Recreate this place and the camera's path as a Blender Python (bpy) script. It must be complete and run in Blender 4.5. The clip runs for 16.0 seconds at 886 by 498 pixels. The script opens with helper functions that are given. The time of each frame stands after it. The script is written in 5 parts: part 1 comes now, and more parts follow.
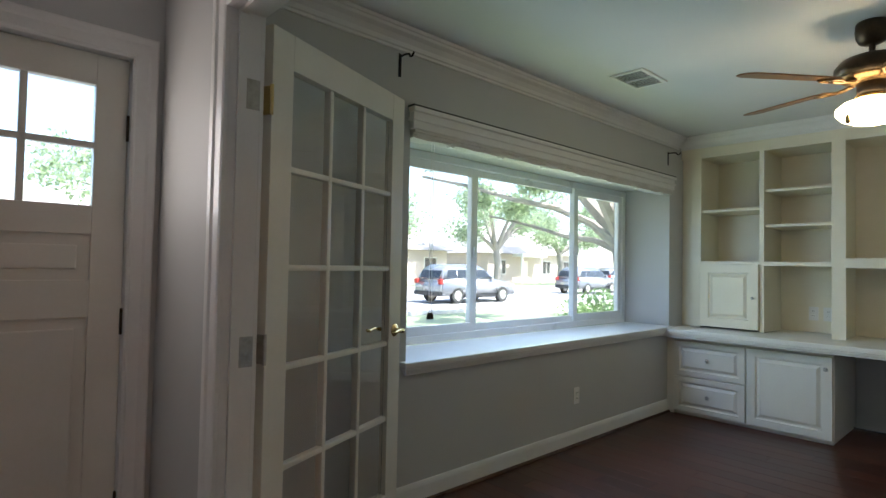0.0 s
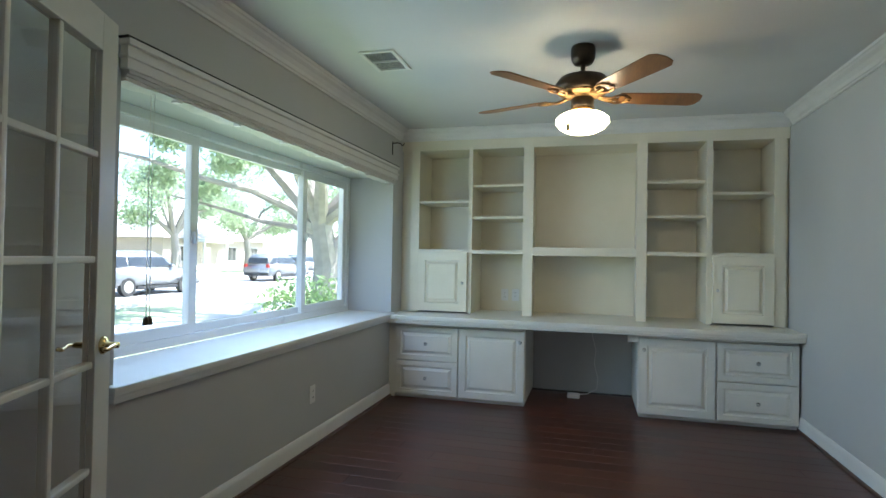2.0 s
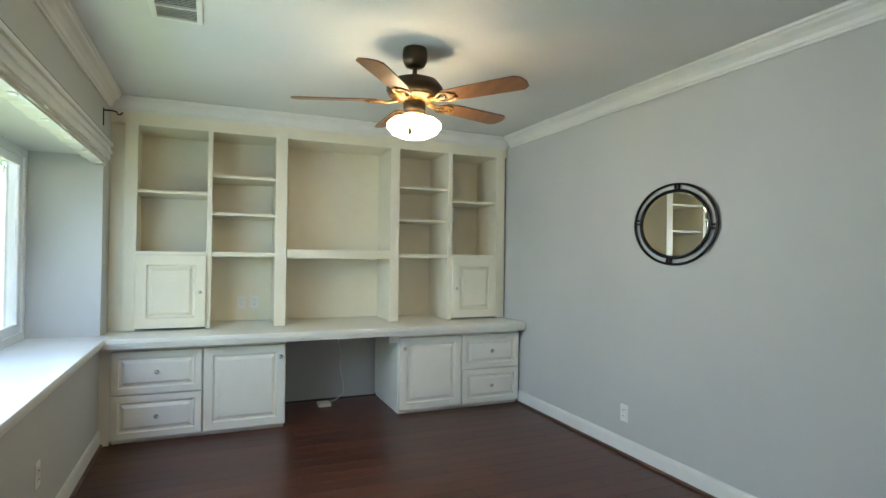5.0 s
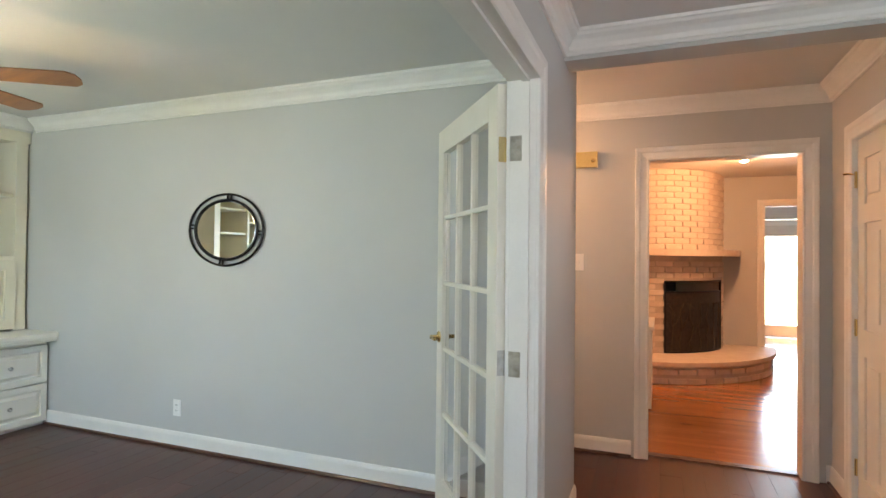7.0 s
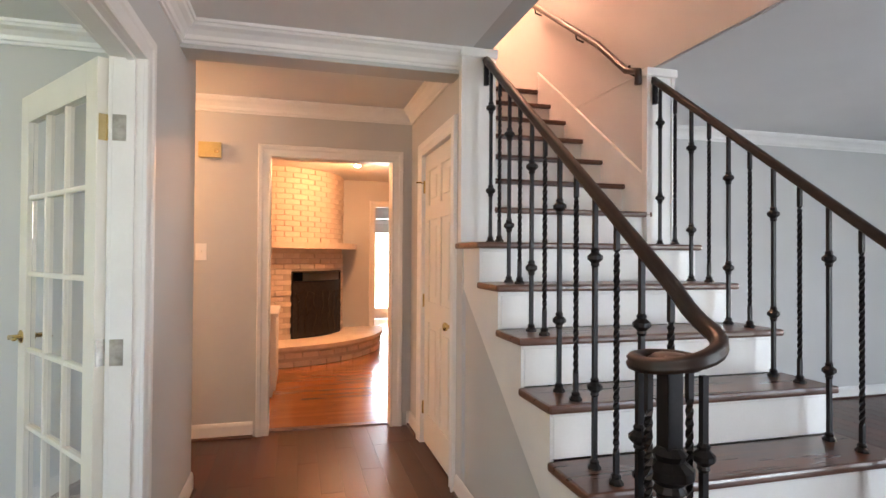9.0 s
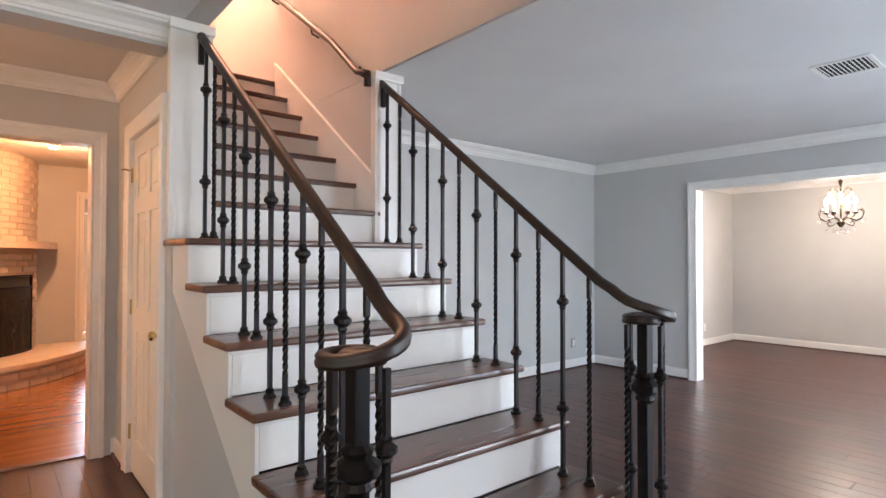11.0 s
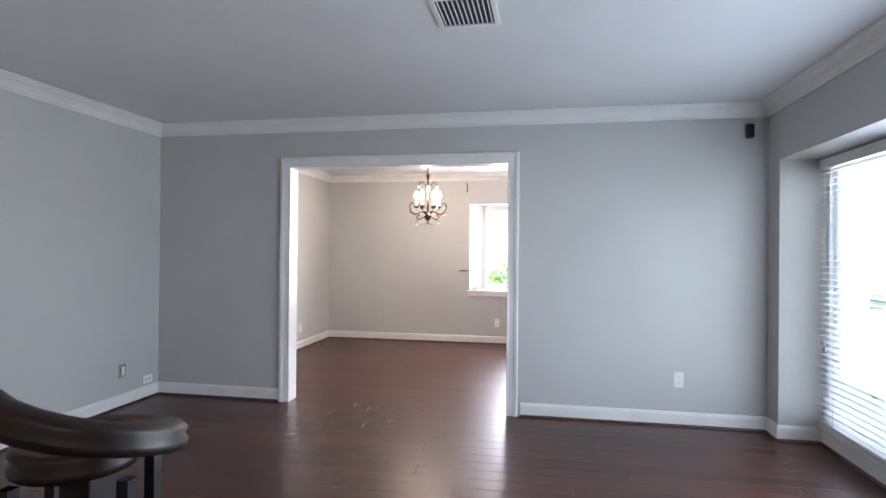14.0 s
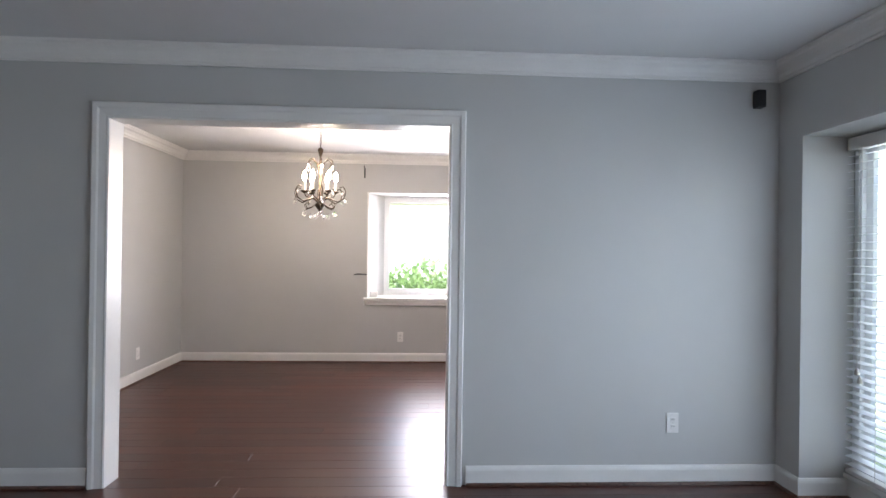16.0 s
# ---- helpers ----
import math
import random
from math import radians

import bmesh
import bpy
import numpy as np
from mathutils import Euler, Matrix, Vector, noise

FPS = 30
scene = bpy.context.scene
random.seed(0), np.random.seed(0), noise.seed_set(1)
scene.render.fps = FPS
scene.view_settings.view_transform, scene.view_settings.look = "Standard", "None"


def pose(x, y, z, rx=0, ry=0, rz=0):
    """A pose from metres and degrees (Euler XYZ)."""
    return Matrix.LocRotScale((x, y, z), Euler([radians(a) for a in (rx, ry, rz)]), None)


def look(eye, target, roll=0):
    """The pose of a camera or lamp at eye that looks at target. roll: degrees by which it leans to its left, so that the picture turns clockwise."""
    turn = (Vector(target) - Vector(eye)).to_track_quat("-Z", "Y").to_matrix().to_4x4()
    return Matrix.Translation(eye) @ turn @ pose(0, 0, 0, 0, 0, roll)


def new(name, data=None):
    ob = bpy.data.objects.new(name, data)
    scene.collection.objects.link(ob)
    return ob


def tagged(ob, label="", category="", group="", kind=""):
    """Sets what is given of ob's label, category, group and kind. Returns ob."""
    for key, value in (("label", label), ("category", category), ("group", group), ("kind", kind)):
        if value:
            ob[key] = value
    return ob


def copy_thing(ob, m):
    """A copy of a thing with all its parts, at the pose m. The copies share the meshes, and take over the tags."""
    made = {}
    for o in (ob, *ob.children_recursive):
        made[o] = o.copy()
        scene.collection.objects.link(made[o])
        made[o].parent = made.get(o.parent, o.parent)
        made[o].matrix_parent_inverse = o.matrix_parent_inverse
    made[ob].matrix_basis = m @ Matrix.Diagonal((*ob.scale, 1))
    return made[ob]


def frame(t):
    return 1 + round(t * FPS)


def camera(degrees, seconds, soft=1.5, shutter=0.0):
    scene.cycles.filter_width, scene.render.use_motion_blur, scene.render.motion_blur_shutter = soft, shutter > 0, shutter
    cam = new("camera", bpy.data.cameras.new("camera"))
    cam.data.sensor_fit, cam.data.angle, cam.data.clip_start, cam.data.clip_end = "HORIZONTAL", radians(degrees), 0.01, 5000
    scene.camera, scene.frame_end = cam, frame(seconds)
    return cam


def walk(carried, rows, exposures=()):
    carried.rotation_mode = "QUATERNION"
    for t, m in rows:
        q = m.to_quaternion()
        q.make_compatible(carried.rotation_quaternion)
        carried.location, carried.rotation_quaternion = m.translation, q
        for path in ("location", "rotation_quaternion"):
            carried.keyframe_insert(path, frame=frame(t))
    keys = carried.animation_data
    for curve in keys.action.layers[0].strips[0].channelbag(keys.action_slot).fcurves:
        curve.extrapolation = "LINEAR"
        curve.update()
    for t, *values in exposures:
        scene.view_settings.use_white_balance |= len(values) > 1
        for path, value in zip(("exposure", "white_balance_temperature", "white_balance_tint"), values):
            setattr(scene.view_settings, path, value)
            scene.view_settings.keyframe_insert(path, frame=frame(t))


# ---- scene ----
cam = camera(78.0, 16.0)
PATH = [
    (0, (0.042, -0.18, 1.24), (1.4, 1.288, 1.3), 1.1),
    (0.5, (0.176, -0.02, 1.245), (1.75, 1.208, 1.299), 1.2),
    (1, (0.211, 0.088, 1.244), (1.953, 1.068, 1.3), 1.1),
    (1.5, (0.203, 0.188, 1.24), (2.062, 0.924, 1.278), 1.0),
    (2, (0.146, 0.28, 1.247), (2.075, 0.801, 1.278), 1.0),
    (2.5, (0.171, 0.392, 1.24), (2.14, 0.737, 1.272), 0.9),
    (3, (0.257, 0.566, 1.253), (2.252, 0.704, 1.283), 0.9),
    (3.2, (0.268, 0.624, 1.268), (2.267, 0.694, 1.296), 1.0),
    (5.3, (0.506, 1.41, 1.332), (2.251, 0.449, 1.354), 0.7),
    (5.5, (0.473, 1.442, 1.334), (2.138, 0.359, 1.36), 0.7),
    (6, (0.407, 1.506, 1.323), (1.833, 0.126, 1.366), 0.85),
    (6.5, (0.316, 1.605, 1.338), (1.391, -0.066, 1.378), 0.75),
    (7, (0.262, 1.682, 1.36), (0.99, -0.169, 1.388), 0.6),
    (7.5, (0.203, 1.766, 1.337), (0.581, -0.198, 1.375), 0.5),
    (8, (0.178, 1.792, 1.328), (0.223, -0.207, 1.367), 0.3),
    (8.5, (0.168, 1.833, 1.321), (-0.109, -0.147, 1.354), 0.4),
    (9, (0.14, 1.882, 1.315), (-0.379, -0.049, 1.34), 0.4),
    (9.2, (0.15, 1.894, 1.305), (-0.467, -0.008, 1.336), 0.5),
    (11.3, (-0.145, 1.868, 1.298), (-1.528, 0.424, 1.324), 0.3),
    (11.5, (-0.215, 1.831, 1.314), (-1.667, 0.455, 1.335), 0.5),
    (12, (-0.363, 1.714, 1.331), (-1.981, 0.539, 1.349), 0.5),
    (12.5, (-0.621, 1.576, 1.312), (-2.351, 0.572, 1.328), 0.6),
    (13, (-0.87, 1.465, 1.312), (-2.694, 0.646, 1.325), 0.6),
    (13.5, (-1.117, 1.344, 1.313), (-3.036, 0.782, 1.327), 0.6),
    (14, (-1.426, 1.307, 1.317), (-3.393, 0.946, 1.325), 0.5),
    (14.5, (-1.749, 1.239, 1.308), (-3.733, 0.985, 1.313), 0.5),
    (15, (-2.1, 1.158, 1.32), (-4.097, 1.037, 1.323), 0.6),
    (15.5, (-2.527, 1.076, 1.339), (-4.527, 1.08, 1.338), 0.6),
    (16, (-2.762, 0.837, 1.33), (-4.759, 0.935, 1.335), 0.8),
]
EXPOSURE = [(0, 1.95, 6000, 10), (1, 2.22, 5800, 8), (2, 2.2, 5700, 8), (3.2, 2.1, 5700, 9), (5.3, 2.88, 6300, 9), (7, 3.15, 6450, 10), (8, 3.18, 6550, 12), (9.2, 3.42, 6650, 14), (11.5, 3.44, 6500, 15), (12.5, 3.22, 6450, 15), (13.5, 3.16, 6400, 15), (14.2, 2.84, 6350, 15), (15, 2.65, 6350, 15), (16, 2.52, 6350, 14)]
walk(cam, [(t, look(eye, target, roll)) for t, eye, target, roll in PATH], EXPOSURE)

# ---- world, sun and lamps ----
world = bpy.data.worlds.new("sky")
scene.world = world
world.use_nodes = True
_wn = world.node_tree.nodes
_sky = _wn.new("ShaderNodeTexSky")
_sky.sky_type = "NISHITA"
_sky.sun_disc = False
_sky.sun_elevation, _sky.sun_rotation = radians(54), radians(156)
_wn["Background"].inputs[1].default_value = 0.15
world.node_tree.links.new(_sky.outputs[0], _wn["Background"].inputs[0])


def lamp(name, kind, loc, power, colour, size=0.1, target=None, size_y=None):
    d = bpy.data.lights.new(name, kind)
    d.energy, d.color = power * (1.0 if kind == "SUN" else 0.6), colour
    if kind == "AREA":
        d.size = size
        if size_y:
            d.shape, d.size_y = "RECTANGLE", size_y
    elif kind != "SUN":
        d.shadow_soft_size = size
    ob = new(name, d)
    ob.matrix_world = look(loc, target) if target else Matrix.Translation(loc)
    return ob


sun = lamp("sun", "SUN", (0, -20, 30), 5.0, (1.0, 0.95, 0.86), target=(-9, 0, 0))
sun.data.angle = radians(0.5)
WARM = (1.0, 0.45, 0.19)
SKY = (0.86, 0.94, 1.0)
lamp("fan_bulb", "POINT", (3.28, 0.335, 1.88), 0.9, (1.0, 0.66, 0.30), 0.06)
lamp("den_bulb", "POINT", (-0.55, -4.6, 2.28), 13, WARM, 0.06)
lamp("den_bulb", "POINT", (1.9, -4.2, 2.28), 12, WARM, 0.06)
lamp("hall_bulb", "POINT", (1.75, -1.87, 2.22), 9, WARM, 0.06)
lamp("stair_bulb", "POINT", (-1.40, -2.9, 4.75), 36, (1.0, 0.47, 0.30), 0.1)
lamp("chandelier_bulbs", "POINT", (-7.655, -0.02, 1.98), 8.5, (1.0, 0.85, 0.82), 0.09)
# daylight coming in at the window openings: from the sky downwards, from the lawn upwards
lamp("office_sky_light", "AREA", (3.12, 2.26, 1.56), 7.4, (0.52, 0.69, 1.0), 1.8, (3.12, 1.26, 0.86), 0.5)
lamp("office_lawn_light", "AREA", (3.12, 2.26, 1.06), 2.8, (0.74, 1.0, 0.46), 1.8, (3.12, 1.26, 1.70), 0.5)
lamp("blind_back_light", "AREA", (-4.13, 3.262, 1.05), 10, (0.80, 0.90, 1.0), 2.9, (-4.13, 0, 1.05), 1.7)
lamp("bay_window_light", "AREA", (-3.75, 3.13, 1.05), 10, (0.68, 0.82, 1.0), 2.1, (-3.75, 0, 1.05), 1.7)
lamp("dining_window_light", "AREA", (-9.60, 1.30, 1.37), 24, (1.0, 0.95, 0.98), 1.1, (0, 1.30, 1.37), 1.1)
# added warm fill at the front door, brightens the foyer and stair risers
lamp("front_door_light", "AREA", (0.13, 2.19, 1.67), 2.2, (1.0, 0.84, 0.74), 0.65, (0.13, 0, 1.67), 0.45)
lamp("garden_door_light", "AREA", (-1.81, -9.36, 1.1), 7, SKY, 0.72, (-1.81, 0, 1.1), 1.7)


# ---- materials ----
def nodes(name):
    m = bpy.data.materials.new(name)
    m.use_nodes = True
    t = m.node_tree
    return m, t, t.nodes["Principled BSDF"]


def surface(name, c1, c2, scale=6.0, rough=0.5, fine=60.0, bump=0.15, metal=0.0, stretch=(1, 1, 1), per=0.0, coat=0.0, rough_var=0.08, depth=0.002):
    """Two-scale mottled material in object space; per: how far it varies from object to object."""
    m, t, b = nodes(name)
    n, l = t.nodes, t.links
    tc = n.new("ShaderNodeTexCoord")
    mp = n.new("ShaderNodeMapping")
    mp.inputs["Scale"].default_value = stretch
    l.new(tc.outputs["Object"], mp.inputs[0])
    big, small = n.new("ShaderNodeTexNoise"), n.new("ShaderNodeTexNoise")
    big.inputs["Scale"].default_value, small.inputs["Scale"].default_value = scale, fine
    big.inputs["Detail"].default_value, small.inputs["Detail"].default_value = 4, 3
    l.new(mp.outputs[0], big.inputs[0])
    l.new(mp.outputs[0], small.inputs[0])
    add = n.new("ShaderNodeMath")
    add.operation = "MULTIPLY_ADD"
    l.new(small.outputs[0], add.inputs[0])
    add.inputs[1].default_value = 0.35
    l.new(big.outputs[0], add.inputs[2])
    mix = n.new("ShaderNodeMix")
    mix.data_type = "RGBA"
    mix.inputs["A"].default_value, mix.inputs["B"].default_value = (*c1, 1), (*c2, 1)
    ramp = n.new("ShaderNodeMapRange")
    ramp.inputs[1].default_value, ramp.inputs[2].default_value = 0.45, 0.9
    l.new(add.outputs[0], ramp.inputs[0])
    fac = ramp.outputs[0]
    if per:
        oi = n.new("ShaderNodeObjectInfo")
        pm = n.new("ShaderNodeMath")
        pm.operation = "MULTIPLY_ADD"
        l.new(oi.outputs["Random"], pm.inputs[0])
        pm.inputs[1].default_value = per
        l.new(fac, pm.inputs[2])
        pc = n.new("ShaderNodeMath")
        pc.operation = "SUBTRACT"
        pc.use_clamp = True
        l.new(pm.outputs[0], pc.inputs[0])
        pc.inputs[1].default_value = per / 2
        fac = pc.outputs[0]
    l.new(fac, mix.inputs["Factor"])
    l.new(mix.outputs["Result"], b.inputs["Base Color"])
    rr = n.new("ShaderNodeMapRange")
    rr.inputs[3].default_value, rr.inputs[4].default_value = max(rough - rough_var, 0.02), min(rough + rough_var, 1)
    l.new(big.outputs[0], rr.inputs[0])
    l.new(rr.outputs[0], b.inputs["Roughness"])
    b.inputs["Metallic"].default_value = metal
    b.inputs["Coat Weight"].default_value = coat
    b.inputs["Coat Roughness"].default_value = 0.12
    if bump:
        bp = n.new("ShaderNodeBump")
        bp.inputs["Strength"].default_value, bp.inputs["Distance"].default_value = bump, depth
        l.new(add.outputs[0], bp.inputs["Height"])
        l.new(bp.outputs[0], b.inputs["Normal"])
    return m


def wood(name, dark, light, along="Y", rough=0.3, per=0.6, coat=0.3, grain=1.0, island=False):
    """Planked wood with grain drawn out along one axis."""
    m, t, b = nodes(name)
    n, l = t.nodes, t.links
    tc = n.new("ShaderNodeTexCoord")
    mp = n.new("ShaderNodeMapping")
    s = [22 * grain, 22 * grain, 22 * grain]
    s["XYZ".index(along)] = 1.3 * grain
    mp.inputs["Scale"].default_value = s
    oi = n.new("ShaderNodeNewGeometry") if island else n.new("ShaderNodeObjectInfo")
    rnd = oi.outputs["Random Per Island"] if island else oi.outputs["Random"]
    sh = n.new("ShaderNodeVectorMath")
    sh.operation = "MULTIPLY_ADD"
    l.new(rnd, sh.inputs[0])
    sh.inputs[1].default_value = (37, 53, 19)
    l.new(tc.outputs["Object"], sh.inputs[2])
    l.new(sh.outputs[0], mp.inputs[0])
    g, k = n.new("ShaderNodeTexNoise"), n.new("ShaderNodeTexNoise")
    g.inputs["Scale"].default_value, g.inputs["Detail"].default_value, g.inputs["Distortion"].default_value = 1.6, 6, 0.7
    k.inputs["Scale"].default_value, k.inputs["Detail"].default_value = 9.0, 3
    l.new(mp.outputs[0], g.inputs[0])
    l.new(mp.outputs[0], k.inputs[0])
    a = n.new("ShaderNodeMath")
    a.operation = "MULTIPLY_ADD"
    l.new(k.outputs[0], a.inputs[0])
    a.inputs[1].default_value = 0.4
    l.new(g.outputs[0], a.inputs[2])
    p = n.new("ShaderNodeMath")
    p.operation = "MULTIPLY_ADD"
    l.new(rnd, p.inputs[0])
    p.inputs[1].default_value = per
    l.new(a.outputs[0], p.inputs[2])
    r = n.new("ShaderNodeMapRange")
    r.inputs[1].default_value, r.inputs[2].default_value = 0.5, 1.0 + per
    l.new(p.outputs[0], r.inputs[0])
    mix = n.new("ShaderNodeMix")
    mix.data_type = "RGBA"
    mix.inputs["A"].default_value, mix.inputs["B"].default_value = (*dark, 1), (*light, 1)
    l.new(r.outputs[0], mix.inputs["Factor"])
    l.new(mix.outputs["Result"], b.inputs["Base Color"])
    rr = n.new("ShaderNodeMapRange")
    rr.inputs[3].default_value, rr.inputs[4].default_value = rough - 0.07, rough + 0.1
    l.new(g.outputs[0], rr.inputs[0])
    l.new(rr.outputs[0], b.inputs["Roughness"])
    b.inputs["Coat Weight"].default_value, b.inputs["Coat Roughness"].default_value = coat, 0.18
    bp = n.new("ShaderNodeBump")
    bp.inputs["Strength"].default_value, bp.inputs["Distance"].default_value = 0.25, 0.0008
    l.new(a.outputs[0], bp.inputs["Height"])
    l.new(bp.outputs[0], b.inputs["Normal"])
    return m


def glass(name, rough=0.0, tint=(1, 1, 1)):
    m, t, b = nodes(name)
    b.inputs["Base Color"].default_value = (*tint, 1)
    b.inputs["Transmission Weight"].default_value = 1.0
    b.inputs["Roughness"].default_value = rough
    b.inputs["IOR"].default_value = 1.45
    return m


def glow(name, colour, strength):
    m, t, b = nodes(name)
    b.inputs["Base Color"].default_value = (*colour, 1)
    b.inputs["Emission Color"].default_value = (*colour, 1)
    b.inputs["Emission Strength"].default_value = strength
    return m


M_WALL = surface("grey_wall_paint", (0.50, 0.50, 0.485), (0.54, 0.54, 0.525), 1.5, 0.62, 220, 0.35, depth=0.0012)
M_CEIL = surface("ceiling_paint", (0.70, 0.70, 0.69), (0.75, 0.75, 0.74), 2.0, 0.75, 180, 0.3, depth=0.0015)
M_TRIM = surface("white_trim_paint", (0.74, 0.73, 0.70), (0.80, 0.79, 0.76), 5, 0.34, 90, 0.12)
M_CREAM = surface("cream_cabinet_paint", (0.76, 0.71, 0.56), (0.81, 0.76, 0.62), 4, 0.36, 90, 0.12)
M_CREAM2 = surface("white_cabinet_paint", (0.77, 0.75, 0.68), (0.82, 0.80, 0.73), 4, 0.32, 90, 0.12)
M_DOOR = surface("ivory_door_paint", (0.72, 0.69, 0.60), (0.77, 0.74, 0.66), 4, 0.34, 70, 0.15)
M_FLOOR = wood("dark_walnut_plank", (0.030, 0.0085, 0.0055), (0.105, 0.031, 0.018), "Y", 0.33, 0.5, 0.06)
M_FLOOR_J = wood("dark_walnut_plank_far", (0.030, 0.0085, 0.0055), (0.105, 0.031, 0.018), "Y", 0.33, 0.5, 0.06, island=True)
M_SUB = surface("dark_floor_joint", (0.008, 0.004, 0.003), (0.012, 0.006, 0.004), 5, 0.7)
M_OAK = wood("orange_oak_strip", (0.30, 0.105, 0.028), (0.46, 0.19, 0.055), "X", 0.22, 0.5, 0.4, island=True)
M_TREAD = wood("dark_oak_tread", (0.04, 0.017, 0.011), (0.17, 0.078, 0.048), "X", 0.28, 0.4, 0.3)
M_RAIL = wood("dark_stained_rail", (0.009, 0.005, 0.0035), (0.034, 0.017, 0.010), "Y", 0.42, 0.3, 0.02)
M_IRON = surface("black_iron", (0.012, 0.011, 0.011), (0.022, 0.02, 0.02), 12, 0.42, 90, 0.2, metal=0.6)
M_BRONZE = surface("oil_rubbed_bronze", (0.035, 0.028, 0.02), (0.09, 0.06, 0.035), 14, 0.4, 90, 0.3, metal=0.8)
M_ANTIQ = surface("antique_gold_scroll", (0.10, 0.05, 0.02), (0.42, 0.25, 0.09), 30, 0.42, 120, 0.5, metal=0.8)
M_BRASS = surface("polished_brass", (0.70, 0.50, 0.20), (0.80, 0.62, 0.30), 10, 0.18, 90, 0.05, metal=1.0)
M_NICKEL = surface("satin_nickel", (0.50, 0.49, 0.46), (0.60, 0.59, 0.56), 10, 0.28, 90, 0.05, metal=1.0)
M_HINGE = surface("worn_steel_hinge", (0.36, 0.33, 0.29), (0.56, 0.54, 0.50), 25, 0.35, 90, 0.2, metal=0.9)
M_BLADE = wood("fan_blade_wood", (0.15, 0.06, 0.02), (0.36, 0.17, 0.06), "X", 0.38, 0.3, 0.2)
M_VINYL = surface("white_vinyl", (0.80, 0.82, 0.82), (0.85, 0.86, 0.86), 5, 0.3, 60, 0.05)
M_SLAT, _t, _b = nodes("white_blind_slat")
_b.inputs["Base Color"].default_value, _b.inputs["Roughness"].default_value = (0.86, 0.87, 0.87, 1), 0.35
_tr, _mx = _t.nodes.new("ShaderNodeBsdfTranslucent"), _t.nodes.new("ShaderNodeMixShader")
_tr.inputs["Color"].default_value = (0.85, 0.87, 0.88, 1)
_mx.inputs[0].default_value = 0.55
_t.links.new(_b.outputs[0], _mx.inputs[1])
_t.links.new(_tr.outputs[0], _mx.inputs[2])
_t.links.new(_mx.outputs[0], _t.nodes["Material Output"].inputs[0])
M_PLATE = surface("white_plastic", (0.78, 0.77, 0.74), (0.82, 0.81, 0.78), 6, 0.35, 60, 0.05)
M_BLACKP = surface("black_plastic", (0.015, 0.015, 0.016), (0.025, 0.025, 0.026), 8, 0.45, 60, 0.1)
M_DARK = surface("dark_void", (0.01, 0.01, 0.01), (0.02, 0.02, 0.02), 8, 0.8)
M_FABRIC = surface("shade_fabric", (0.60, 0.58, 0.54), (0.68, 0.66, 0.62), 7, 0.85, 200, 0.5)
M_BRICK = surface("painted_brick", (0.62, 0.50, 0.40), (0.72, 0.62, 0.52), 9, 0.6, 60, 0.9, per=0.5, depth=0.004)
# brick paint darkened: the shade in the joints is put into the colour
M_MORTAR = surface("shaded_mortar", (0.50, 0.40, 0.32), (0.58, 0.48, 0.39), 9, 0.8, 60, 0.6)
M_SOOT = surface("soot", (0.010, 0.009, 0.008), (0.03, 0.028, 0.025), 6, 0.9)
M_MESH = surface("screen_mesh", (0.02, 0.018, 0.016), (0.05, 0.042, 0.035), 30, 0.55, 200, 0.6, metal=0.4)
M_GLASS = glass("window_glass")
M_CRYSTAL = glass("crystal", 0.0, (1, 0.98, 0.95))
M_MIRROR, _, _b = nodes("mirror_silver")
_b.inputs["Base Color"].default_value, _b.inputs["Metallic"].default_value, _b.inputs["Roughness"].default_value = (0.9, 0.9, 0.9, 1), 1.0, 0.01
M_GLOBE = glow("lit_opal_glass", (1.0, 0.80, 0.48), 4.5)
M_BULB = glow("lit_bulb", (1.0, 0.82, 0.55), 25.0)
M_GRASS = surface("lawn", (0.26, 0.30, 0.16), (0.36, 0.40, 0.24), 0.6, 0.9, 30, 0.6, depth=0.02)
M_ROAD = surface("pale_concrete_road", (0.30, 0.30, 0.29), (0.38, 0.377, 0.37), 0.7, 0.9, 60, 0.4)
M_WALKC = surface("concrete", (0.42, 0.41, 0.39), (0.50, 0.49, 0.46), 1.2, 0.85, 40, 0.4)
M_HBRICK = surface("pale_house_brick", (0.42, 0.35, 0.31), (0.55, 0.47, 0.42), 5, 0.85, 30, 0.5)
M_ROOF = surface("roof_shingle", (0.26, 0.25, 0.24), (0.36, 0.34, 0.32), 4, 0.9, 25, 0.6)
M_BARK = surface("bark", (0.22, 0.20, 0.18), (0.34, 0.31, 0.27), 6, 0.95, 30, 1.0, depth=0.02)


def leafy(name, c1, c2):
    """Mottled leaf that lets part of the light through."""
    m = surface(name, c1, c2, 1.8, 0.55, 12, 0.0)
    t = m.node_tree
    tr, mx = t.nodes.new("ShaderNodeBsdfTranslucent"), t.nodes.new("ShaderNodeMixShader")
    tr.inputs["Color"].default_value = (*[min(1.0, v * 1.5) for v in c2], 1)
    mx.inputs[0].default_value = 0.45
    t.links.new(t.nodes["Principled BSDF"].outputs[0], mx.inputs[1])
    t.links.new(tr.outputs[0], mx.inputs[2])
    t.links.new(mx.outputs[0], t.nodes["Material Output"].inputs[0])
    return m


